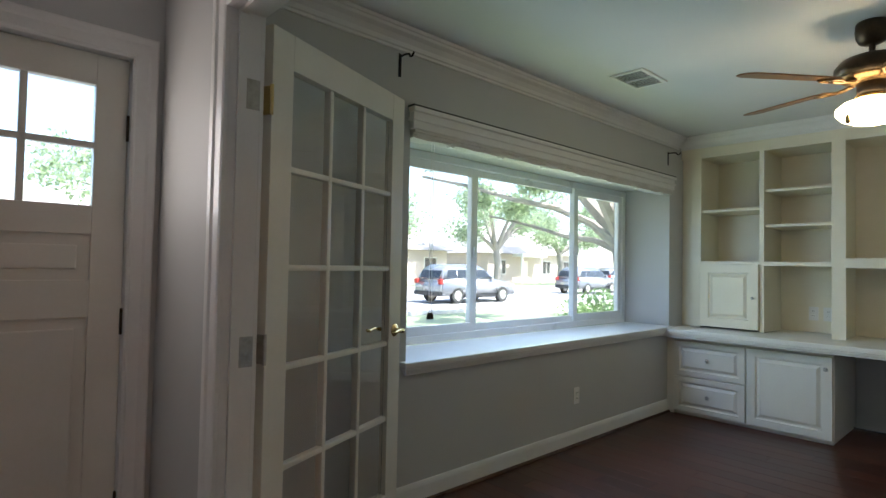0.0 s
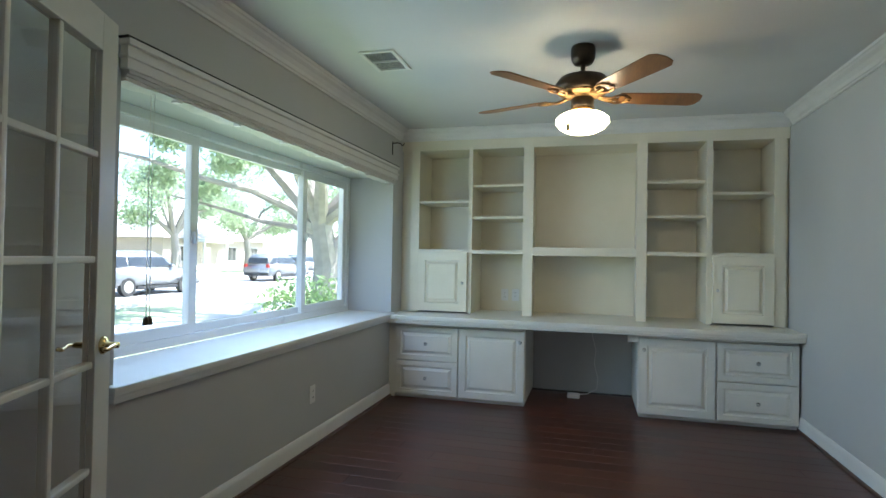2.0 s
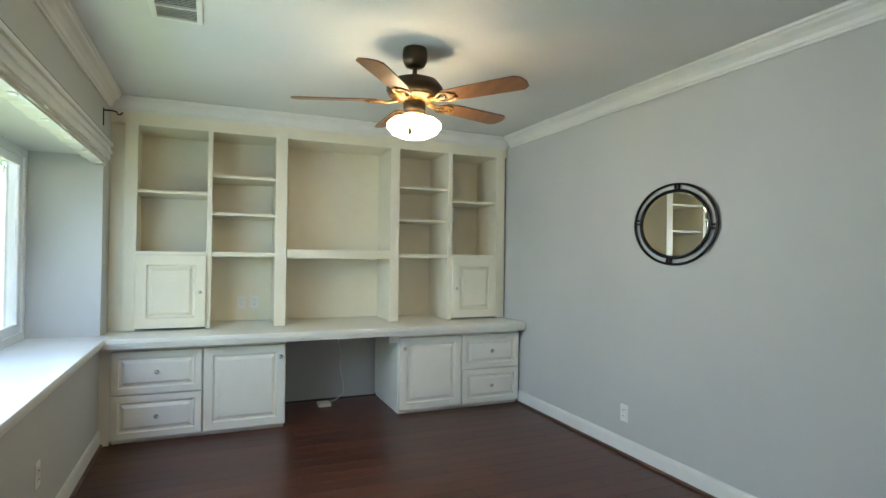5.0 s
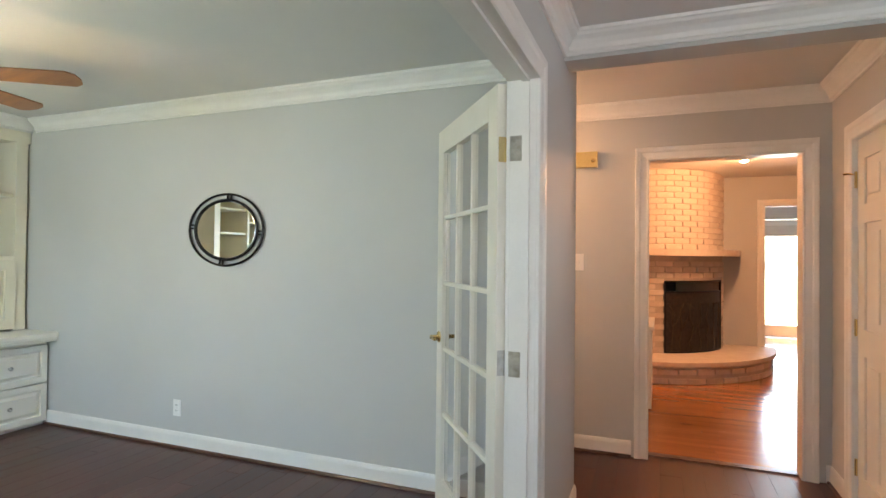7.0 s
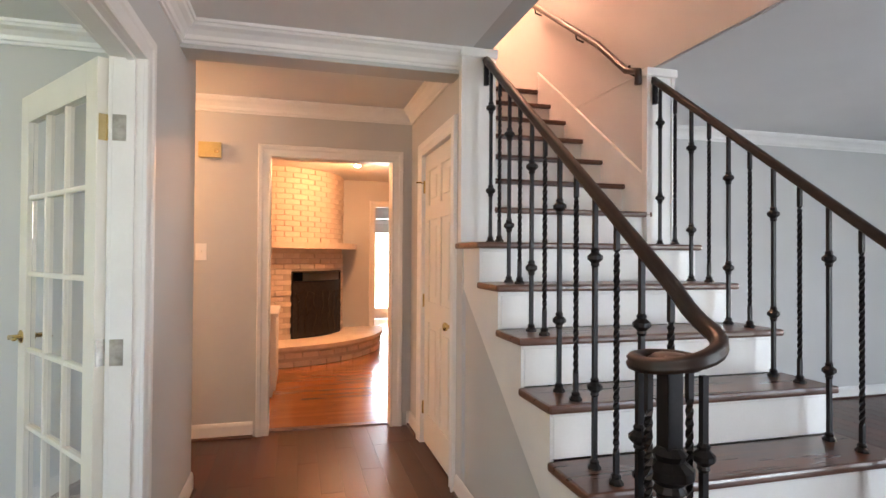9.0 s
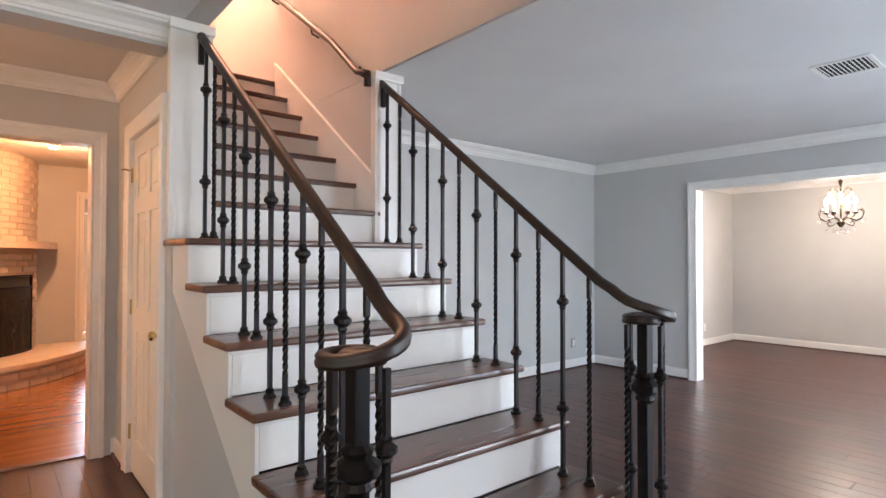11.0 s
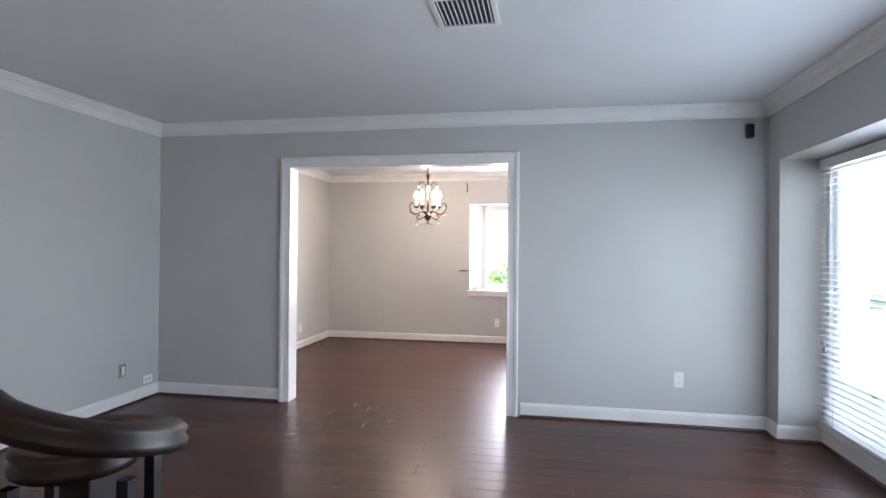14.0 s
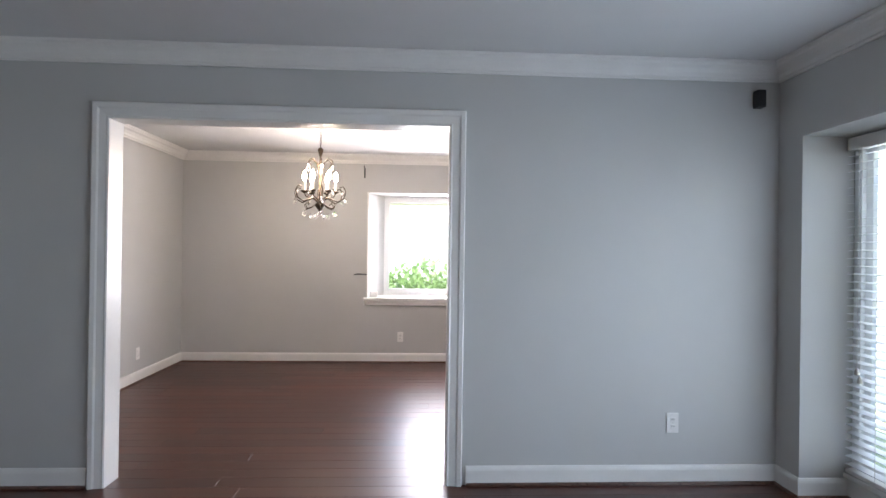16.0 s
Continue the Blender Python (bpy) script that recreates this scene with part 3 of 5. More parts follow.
part("cornice_board", boxed(1.82, 4.825, 1.98, 2.018, 1.945, 2.045, bevel=0.004), M_TRIM, cor)
part("cornice_bead", boxed(1.81, 4.835, 1.968, 2.018, 1.985, 1.999, bevel=0.004), M_TRIM, cor)
part("cornice_moulding", boxed(1.81, 4.835, 1.962, 2.018, 2.032, 2.058, bevel=0.008), M_TRIM, cor)
# shadow line over the cornice, built as a black strip
part("dark_top_edge", boxed(1.81, 4.835, 1.97, 2.018, 2.059, 2.067), M_BLACKP, cor, "thin black strip for the shadow line along the top")
shade = thing("roman_shade", "raised off-white fabric shade bunched at the window head", "window shade", (0, 0, 0))
for i, (z0, z1, y0) in enumerate(((1.928, 1.948, 1.984), (1.913, 1.932, 1.99), (1.901, 1.917, 1.996))):
    bm = bmesh.new()
    n = 60
    ring = []
    for k in range(n + 1):
        x = 1.835 + (4.81 - 1.835) * k / n
        w = 0.004 * math.sin(k * 1.7 + i) + 0.003 * math.sin(k * 0.61 + 2 * i)
        ring.append([bm.verts.new((x, y0 + w, z0 + w * 0.9)), bm.verts.new((x, 2.075, z0 + w)), bm.verts.new((x, 2.075, z1)), bm.verts.new((x, y0 + 0.006 + w, z1))])
    for a, b in zip(ring, ring[1:]):
        for q in range(4):
            bm.faces.new((a[q], a[(q + 1) % 4], b[(q + 1) % 4], b[q]))
    bm.faces.new(ring[0])
    bm.faces.new(ring[-1][::-1])
    part("shade_fold", bm, M_FABRIC, shade)
for i in range(7):
    part("cord_clip", boxed(2.1 + i * 0.42, 2.13 + i * 0.42, 2.0, 2.03, 1.892, 1.904, bevel=0.003), M_PLATE, shade)
for dx in (0.0, 0.018):
    part("pull_cord", tube(bmesh.new(), [(1.99 + dx, 2.03, 1.90), (1.99 + dx, 2.032, 1.4), (1.992 + dx, 2.03, 0.98)], 0.0018, 5), M_PLATE, shade)
    part("cord_tassel", lathe(bmesh.new(), [(0.004, 0.035), (0.011, 0.025), (0.013, 0.0)], (1.992 + dx, 2.03, 0.95), 10), M_BRONZE, shade)
for bx, bz in ((1.75, 2.27), (4.775, 2.235)):
    br = thing("curtain_bracket", "black wrought iron curtain rod bracket on the wall", "bracket", (bx, OY1, bz), group="curtain brackets")
    part("back_plate", boxed(-0.008, 0.008, -0.006, 0, -0.07, 0.05, bevel=0.002), M_IRON, br)
    part("hook", tube(bmesh.new(), [(0, -0.004, 0.035), (0, -0.05, 0.036), (0, -0.078, 0.03), (0, -0.085, 0.015), (0, -0.10, 0.012), (0, -0.115, 0.03)], 0.005, 6), M_IRON, br)

# ---- french doors ----
def french_leaf():
    d = thing("french_door", "open ivory fifteen-pane french door with brass lever", "door", group="french doors")
    w, h, t = 0.90, 2.03, 0.021
    bm = bmesh.new()
    st, tr, brl, mu = 0.105, 0.125, 0.195, 0.022
    for a, b, c, e in ((0, st, 0.008, h), (w - st, w, 0.008, h), (st, w - st, 0.008, brl), (st, w - st, h - tr, h)):
        box(bm, a, b, -t, t, c, e, bevel=0.003)
    part("door_frame", bm, M_DOOR, d)
    cw, ch = (w - 2 * st) / 3, (h - tr - brl) / 5
    for i in (1, 2):
        part("muntin", boxed(st + i * cw - mu / 2, st + i * cw + mu / 2, -t + 0.004, t - 0.004, brl, h - tr, bevel=0.006), M_DOOR, d)
    for j in range(1, 5):
        part("muntin", boxed(st, w - st, -t + 0.005, t - 0.005, brl + j * ch - mu / 2, brl + j * ch + mu / 2, bevel=0.006), M_DOOR, d)
    for i in range(3):
        for j in range(5):
            p = part("pane", boxed(st + i * cw + 0.006, st + (i + 1) * cw - 0.006, -0.002, 0.002, brl + j * ch + 0.006, brl + (j + 1) * ch - 0.006), M_GLASS, d)
            p.visible_shadow = False
    for s in (-1, 1):
        lv = part("lever_handle", lathe(bmesh.new(), [(0.03, 0), (0.031, 0.004), (0.024, 0.01), (0.011, 0.014), (0.010, 0.05), (0.006, 0.052)], seg=18, m=Matrix.Translation((w - 0.055, s * t, 0.935)) @ Matrix.Rotation(radians(-90 * s), 4, "X")), M_BRASS, d, "polished brass lever handle", smooth=True)
        part("lever", tube(bmesh.new(), [(w - 0.055, s * (t + 0.045), 0.935), (w - 0.09, s * (t + 0.05), 0.94), (w - 0.13, s * (t + 0.048), 0.932), (w - 0.155, s * (t + 0.046), 0.938)], 0.007, 8), M_BRASS, lv, smooth=True)
    for hz, mt in ((0.25, M_HINGE), (0.955, M_HINGE), (1.775, M_BRASS)):
        hg = part("hinge", lathe(bmesh.new(), [(0.007, -0.05), (0.007, 0.05)], (-0.004, -t - 0.002, hz), 10), mt, d)
        part("hinge_leaf", boxed(-0.0025, 0.0, -t, t - 0.006, hz - 0.048, hz + 0.048), mt, hg)
    return d


leaf = french_leaf()
leaf.matrix_basis = pose(0.828, 1.542, 0, 0, 0, 22.5)
leaf2 = copy_thing(leaf, pose(0.822, -0.356, 0, 0, 0, -53.5))
for hy in (1.5145, -0.3515):
    for hz in (0.955, 1.775):
        s = -1 if hy > 0 else 1
        tagged(link("hinge_plate", boxed(0.745, 0.79, min(hy, hy + s * 0.0025), max(hy, hy + s * 0.0025), hz - 0.048, hz + 0.048), M_HINGE), "steel hinge plate on the door jamb", "hinge", kind="structure")

# ---- front door ----
fd = thing("door_1", "ivory panelled front door with small glazed lights", "front door", (0, FN + 0.03, 0), kind="structure")
bm = bmesh.new()
X0, X1 = -0.30, 0.575
for a, b, c, e in ((X0, X0 + 0.11, 0.01, 2.018), (X1 - 0.11, X1, 0.01, 2.018), (X0 + 0.11, X1 - 0.11, 0.01, 0.22), (X0 + 0.11, X1 - 0.11, 1.90, 2.018), (X0 + 0.11, X1 - 0.11, 1.33, 1.44), (X0 + 0.11, X1 - 0.11, 1.02, 1.16)):
    box(bm, a, b, 0, 0.045, c, e, bevel=0.003)
part("door_frame", bm, M_DOOR, fd)
for c, e in ((0.22, 1.02), (1.16, 1.33)):
    pb = boxed(X0 + 0.1, X1 - 0.1, 0.014, 0.03, c - 0.005, e + 0.005)
    box(pb, X0 + 0.15, X1 - 0.15, 0.006, 0.02, c + 0.04, e - 0.04, bevel=0.006)
    part("door_panel", pb, M_DOOR, fd)
for i in range(3):
    for j in range(2):
        cx0, cz0 = X0 + 0.11 + i * 0.2183, 1.44 + j * 0.23
        g = part("pane", boxed(cx0, cx0 + 0.2183, 0.02, 0.025, cz0, cz0 + 0.23), M_GLASS, fd)
        g.visible_shadow = False
for i in (1, 2):
    part("muntin", boxed(X0 + 0.11 + i * 0.2183 - 0.012, X0 + 0.11 + i * 0.2183 + 0.012, 0.004, 0.04, 1.44, 1.9, bevel=0.005), M_DOOR, fd)
part("muntin", boxed(X0 + 0.11, X1 - 0.11, 0.004, 0.04, 1.658, 1.682, bevel=0.005), M_DOOR, fd)
for hz in (0.3, 1.0, 1.75):
    part("hinge", lathe(bmesh.new(), [(0.008, -0.05), (0.008, 0.05)], (X1 + 0.001, -0.008, hz), 10), M_BRONZE, fd)
knob(fd, (X0 + 0.06, -0.005, 0.95), M_BRASS, Matrix.Rotation(radians(90), 4, "X"), 0.028, "door_knob", "round brass knob")

# ---- closet door ----
cd = thing("door_2", "ivory six-panel closet door with brass knob", "closet door", (-0.755, 0, 0), kind="structure")
pb = boxed(-0.03, 0.0, -1.893, -1.147, 0.012, 2.016)
part("door_slab", pb, M_DOOR, cd)
for ya, yb in ((-1.893, -1.793), (-1.565, -1.475), (-1.247, -1.147)):
    part("stile", boxed(0.0, 0.012, ya, yb, 0.012, 2.016, bevel=0.003), M_DOOR, cd)
for za, zb in ((0.012, 0.22), (0.86, 1.0), (1.56, 1.66), (1.90, 2.016)):
    part("rail", boxed(0.0005, 0.0125, -1.80, -1.24, za, zb, bevel=0.003), M_DOOR, cd)
for ya, yb in ((-1.785, -1.573), (-1.467, -1.255)):
    for za, zb in ((0.235, 0.845), (1.015, 1.545), (1.675, 1.885)):
        part("raised_panel", boxed(-0.004, 0.009, ya + 0.03, yb - 0.03, za + 0.03, zb - 0.03, bevel=0.006), M_DOOR, cd)
knob(cd, (0.012, -1.205, 0.90), M_BRASS, Matrix.Rotation(radians(90), 4, "Y"), 0.026, "door_knob", "round brass knob with rose")
for hz in (0.25, 1.0, 1.80):
    part("hinge", lathe(bmesh.new(), [(0.007, -0.045), (0.007, 0.045)], (0.02, -1.893, hz), 10), M_BRASS, cd)
part("hook_latch", tube(bmesh.new(), [(0.03, -1.90, 1.83), (0.05, -1.90, 1.835), (0.07, -1.92, 1.835)], 0.006, 6), M_BRASS, cd)

# ---- office built-in ----
BX, BB = 5.05, 5.515          # shelf front and back
desk = thing("desk_counter", "long white built-in desk top with a rounded edge", "countertop")
bm = boxed(4.665, BB, OY0 + 0.004, OY1 - 0.004, 0.700, 0.735, bevel=0.006)
part("counter_top", bm, M_CREAM2, desk)
part("counter_edge", boxed(4.672, 4.72, OY0 + 0.004, OY1 - 0.004, 0.682, 0.70, bevel=0.005), M_CREAM2, desk)
part("counter_edge", boxed(4.682, 4.73, OY0 + 0.004, OY1 - 0.004, 0.664, 0.682, bevel=0.005), M_CREAM2, desk)


def base_cabinet(y0, y1, door_low, label):
    """A two-drawer and one-door base cabinet; door_low: whether the door is on the low-y side."""
    c = thing("base_cabinet", label, "cabinet", (4.775, 0, 0), group="desk base cabinets")
    body = boxed(0.022, 0.70, y0, y1, 0.028, 0.663)
    part("cabinet_body", body, M_CREAM2, c)
    part("plinth", boxed(0.03, 0.69, y0 + 0.01, y1 - 0.01, 0.002, 0.03), M_CREAM2, c)
    mid = (y0 + y1) / 2
    da, db = (y0, mid) if door_low else (mid, y1)
    ra, rb = (mid, y1) if door_low else (y0, mid)
    d = part("cabinet_door", panel_front(bmesh.new(), db - da - 0.012, 0.60, m=0.06), M_CREAM2, c)
    d.location = (0, da + 0.006, 0.035)
    ky = (db - 0.042) if not door_low else (da + 0.042)
    k = knob(c, (0, 0, 0), M_NICKEL)
    k.parent = d
    k.location = (-0.008, ky - da - 0.006, 0.51)
    for z0 in (0.035, 0.338):
        f = part("drawer", panel_front(bmesh.new(), rb - ra - 0.012, 0.295, m=0.045), M_CREAM2, c)
        f.location = (0, ra + 0.006, z0)
        k = knob(c, (0, 0, 0), M_NICKEL)
        k.parent = f
        k.location = (-0.009, (rb - ra - 0.012) / 2, 0.15)
    return c


base_cabinet(0.80, 1.955, True, "white raised-panel base cabinet with drawers beside the window")
base_cabinet(-1.232, -0.095, False, "white raised-panel base cabinet with drawers beside the plain wall")
tagged(link("trim_filler", boxed(4.79, 4.86, 1.955, OY1, 0, 0.664), M_CREAM2), "white filler strip beside the cabinet", "filler", kind="structure")
part("knee_bracket", boxed(4.76, 4.80, -0.095, -0.013, 0.60, 0.662, bevel=0.003), M_CREAM2, desk)

bk = thing("bookcase", "cream built-in bookcase with open shelves and two small doors", "bookcase", (0, 0, 0))
part("back_panel", boxed(BB - 0.012, BB, OY0 + 0.01, OY1 - 0.01, 0.736, 2.30), M_CREAM, bk)
for a, b, d in ((1.84, 1.925, 0.022), (0.778, 0.868, 0.0), (-0.175, -0.092, 0.0), (-1.215, -1.132, 0.022)):
    part("stile", boxed(BX - 0.004, BX + 0.02, a, b, 0.737, 2.262, bevel=0.002), M_CREAM, bk)
for a, b in ((1.86, 1.90), (0.80, 0.845), (-0.154, -0.113), (-1.195, -1.155)):
    part("side_panel", boxed(BX + 0.018, BB - 0.011, a, b, 0.737, 2.25), M_CREAM, bk)
for a, b in ((1.333, 1.369), (-0.682, -0.639)):
    part("divider", boxed(BX + 0.002, BB - 0.011, a, b, 0.737, 2.25, bevel=0.002), M_CREAM, bk)
part("top_fascia", boxed(BX, BX + 0.02, OY0 + 0.002, OY1 - 0.002, 2.245, 2.438), M_CREAM, bk)
part("top_panel", boxed(BX + 0.018, BB - 0.011, -1.19, 1.9, 2.252, 2.27), M_CREAM, bk)
SH = [(1.369, 1.86, 1.778, 0.022), (0.845, 1.333, 1.922, 0.022), (0.845, 1.333, 1.629, 0.022), (0.845, 1.86, 1.322, 0.034),
      (-0.639, -0.154, 1.926, 0.022), (-0.639, -0.154, 1.635, 0.022), (-1.155, -0.682, 1.824, 0.022), (-1.155, -0.154, 1.326, 0.034)]
for a, b, z, t in SH:
    part("shelf", boxed(BX + (0.004 if t > 0.03 else 0.03), BB - 0.011, a + 0.002, b - 0.002, z - t, z, bevel=0.002), M_CREAM, bk)
part("media_shelf", boxed(BX - 0.02, BB - 0.011, -0.09, 0.776, 1.278, 1.352, bevel=0.004), M_CREAM, bk)
for a, b, ky in ((1.369, 1.845, 0.04), (-1.135, -0.682, 0.418)):
    d = part("cabinet_door", panel_front(bmesh.new(), b - a, 0.545, m=0.075), M_CREAM, bk)
    d.location = (BX - 0.016, a, 0.752)
    k = knob(bk, (0, 0, 0), M_NICKEL, r=0.013)
    k.parent = d
    k.location = (-0.008, ky, 0.265)
for y in (0.985, 1.09):
    outlet("wall_outlet", (BB - 0.0125, y, 0.893), -90, "ivory duplex outlet inside the bookcase", "bookcase outlets")
tagged(link("trim_filler", boxed(5.08, 5.10, 1.925, OY1 - 0.002, 0.737, 2.438), M_CREAM), "recessed filler beside the bookcase", "filler", kind="structure")
tagged(link("trim_filler", boxed(5.08, 5.10, OY0 + 0.002, -1.215, 0.737, 2.438), M_CREAM), "recessed filler beside the bookcase", "filler", kind="structure")
wire = thing("power_cord", "white power cord hanging down to a flat adapter", "cable", (0, 0, 0))
part("cord", tube(bmesh.new(), [(5.49, 0.27, 0.66), (5.48, 0.25, 0.52), (5.485, 0.22, 0.40), (5.48, 0.235, 0.28), (5.485, 0.20, 0.14), (5.44, 0.21, 0.05), (5.36, 0.30, 0.018), (5.3, 0.38, 0.02)], 0.004, 6), M_PLATE, wire)
part("adapter", boxed(5.22, 5.33, 0.36, 0.47, 0.001, 0.03, bevel=0.008), M_PLATE, wire)

# ---- ceiling fan ----
fan = thing("ceiling_fan", "bronze five-blade ceiling fan with a lit opal globe", "ceiling fan", (3.28, 0.335, H))
part("canopy", lathe(bmesh.new(), [(0.03, -0.108), (0.052, -0.098), (0.064, -0.075), (0.068, -0.045), (0.066, -0.012), (0.062, -0.001)], seg=24), M_BRONZE, fan, smooth=True)
part("downrod", lathe(bmesh.new(), [(0.013, -0.19), (0.013, -0.08)], seg=12), M_BRONZE, fan)
part("motor_housing", lathe(bmesh.new(), [(0.075, -0.275), (0.135, -0.262), (0.152, -0.235), (0.152, -0.215), (0.125, -0.18), (0.07, -0.16), (0.02, -0.155)], seg=32), M_BRONZE, fan, smooth=True)
part("scroll_band", lathe(bmesh.new(), [(0.07, -0.292), (0.12, -0.275), (0.138, -0.258), (0.13, -0.25)], seg=32), M_ANTIQ, fan, "antique gold scrollwork band", smooth=True)
part("switch_housing", lathe(bmesh.new(), [(0.05, -0.352), (0.06, -0.34), (0.062, -0.30), (0.05, -0.285)], seg=24), M_BRONZE, fan, smooth=True)
part("light_fitter", lathe(bmesh.new(), [(0.066, -0.372), (0.07, -0.362), (0.06, -0.35)], seg=24), M_BRASS, fan, "brass light fitter ring", smooth=True)
part("globe", lathe(bmesh.new(), [(0.02, -0.492), (0.075, -0.483), (0.12, -0.462), (0.146, -0.432), (0.144, -0.408), (0.118, -0.386), (0.07, -0.370)], seg=32), M_GLOBE, fan, "glowing opal glass globe", smooth=True)
for k in range(5):
    a = radians(-2 + 72 * k)
    m = Matrix.Rotation(a, 4, "Z")
    tilt = m @ Matrix.Translation((0, 0, -0.285)) @ Matrix.Rotation(radians(-11), 4, "X")
    bm = bmesh.new()
    out = [(0.20, -0.052), (0.30, -0.060), (0.50, -0.066), (0.62, -0.068), (0.652, -0.045), (0.662, 0.0), (0.652, 0.045), (0.62, 0.068), (0.50, 0.066), (0.30, 0.060), (0.20, 0.052)]
    lo = [bm.verts.new(tilt @ Vector((x, y, -0.003))) for x, y in out]
    hi = [bm.verts.new(tilt @ Vector((x, y, 0.003))) for x, y in out]
    bm.faces.new(lo[::-1])
    bm.faces.new(hi)
    for i in range(len(out)):
        bm.faces.new((lo[i], lo[(i + 1) % len(out)], hi[(i + 1) % len(out)], hi[i]))
    bl = part("blade", bm, M_BLADE, fan)
    bm = bmesh.new()
    for s in (-1, 1):
        tube(bm, [tilt @ Vector(p) for p in ((0.09, s * 0.01, 0.0), (0.15, s * 0.02, -0.012), (0.19, s * 0.045, -0.008), (0.235, s * 0.04, -0.008), (0.265, s * 0.012, -0.008), (0.24, 0, -0.008))], 0.006, 6)
    tube(bm, [tilt @ Vector(p) for p in ((0.09, 0, 0), (0.16, 0, -0.012), (0.20, 0, -0.008))], 0.008, 6)
    part("blade_iron", bm, M_ANTIQ, bl, "antique gold scrolled blade bracket")
part("pull_chain", tube(bmesh.new(), [(-0.06, 0.03, -0.34), (-0.12, 0.06, -0.40), (-0.135, 0.07, -0.46)], 0.0015, 5), M_BRASS, fan)
part("chain_fob", lathe(bmesh.new(), [(0.003, -0.455), (0.011, -0.475), (0.012, -0.495), (0.004, -0.5)], (-0.135, 0.07, 0), 10), M_BRASS, fan)

# ---- oval mirror ----
mir = thing("wall_mirror", "oval mirror in a double black iron ring frame", "mirror", (2.995, OY0, 1.527))
mir.scale = (1.31, 1, 1)
R90 = Matrix.Rotation(radians(-90), 4, "X")
part("glass", lathe(bmesh.new(), [(0.196, 0.008), (0.196, 0.012), (0.19, 0.0135)], seg=56, m=R90), M_MIRROR, mir, "oval silvered mirror glass")
part("backing", lathe(bmesh.new(), [(0.2, 0.001), (0.2, 0.0075)], seg=56, m=R90), M_BLACKP, mir)
for r, rr in ((0.203, 0.0085), (0.242, 0.0075)):
    part("ring", tube(bmesh.new(), [(r * math.cos(2 * math.pi * i / 64), 0.016, r * math.sin(2 * math.pi * i / 64)) for i in range(65)], rr, 8), M_IRON, mir, smooth=True)
for k in range(4):
    a = radians(90 * k + 6)
    for s in (-0.05, 0.05):
        c, q = math.cos(a + s), math.sin(a + s)
        part("spacer", tube(bmesh.new(), [(0.203 * c, 0.016, 0.203 * q), (0.242 * c, 0.016, 0.242 * q)], 0.006, 6), M_IRON, mir)


# ---- vents ----
def vent(name, x0, x1, y0, y1, along, label):
    v = thing(name, label, "air vent", ((x0 + x1) / 2, (y0 + y1) / 2, H))
    a, b = (x1 - x0) / 2, (y1 - y0) / 2
    bm = bmesh.new()
    f = 0.025
    for d in ((-a, a, -b, -b + f), (-a, a, b - f, b), (-a, -a + f, -b + f, b - f), (a - f, a, -b + f, b - f)):
        box(bm, *d, -0.010, -0.001, bevel=0.003)
    part("frame", bm, M_PLATE, v)
    part("backing", boxed(-a + f, a - f, -b + f, b - f, -0.003, -0.0015), M_DARK, v)
    n = 11 if along == "x" else 16
    for i in range(n):
        if along == "x":
            y = -b + f + (2 * b - 2 * f) * (i + 0.5) / n
            part("slat", boxed(-a + f, a - f, y - 0.003, y + 0.003, -0.0062, -0.0034), M_PLATE, v)
        else:
            x = -a + f + (2 * a - 2 * f) * (i + 0.5) / n
            part("slat", boxed(x - 0.0014, x + 0.0014, -b + f, b - f, -0.0062, -0.0034), M_PLATE, v)
    if name == "ceiling_register":
        part("centre_bar", boxed(-0.006, 0.006, -b + f, b - f, -0.013, -0.003), M_PLATE, v)
    return v


vent("ceiling_register", 3.08, 3.41, 1.39, 1.61, "y", "white slatted ceiling air register in the office")
vent("ceiling_vent", -4.12, -3.79, 0.79, 1.09, "x", "white slatted ceiling air vent in the living room")

# ---- outlets, switches, small wall things ----
outlet("wall_outlet", (3.415, OY0, 0.275), 180, "white duplex outlet low on the wall", "wall outlets")
outlet("wall_outlet", (3.38, OY1, 0.343), 0, "white duplex outlet under the window", "wall outlets")
outlet("wall_outlet", (WX, 2.33, 0.352), 90, "white duplex outlet low on the wall", "wall outlets")
outlet("wall_outlet", (DX, 0.664, 0.30), 90, "white duplex outlet low on the dining-room wall", "wall outlets")
outlet("wall_outlet", (-8.25, -1.87, 0.28), 180, "white duplex outlet low on the dining-room wall", "wall outlets")
outlet("wall_outlet", (-7.75, -1.87, 0.28), 180, "white duplex outlet low on the dining-room wall", "wall outlets")
ob = thing("open_outlet_box", "uncovered electrical outlet box in the wall", "outlet box", (-5.42, LS, 0.30))
part("box_rim", boxed(-0.035, 0.035, 0.0, 0.008, -0.055, 0.055, bevel=0.002), M_HINGE, ob)
part("socket", boxed(-0.018, 0.018, 0.006, 0.016, -0.035, 0.035, bevel=0.003), M_PLATE, ob)
part("cavity", boxed(-0.03, -0.02, 0.0085, 0.0095, -0.045, 0.045), M_DARK, ob)
ob = thing("cable_plate", "white cable wall plate just over the baseboard", "wall plate", (-5.72, LS, 0.165))
part("plate", boxed(-0.057, 0.057, 0.0, 0.006, -0.035, 0.035, bevel=0.002), M_PLATE, ob)
for dx in (-0.025, 0.025):
    part("jack", lathe(bmesh.new(), [(0.007, 0), (0.006, 0.008)], seg=10, m=Matrix.Translation((dx, 0.005, 0)) @ Matrix.Rotation(radians(-90), 4, "X")), M_NICKEL, ob)
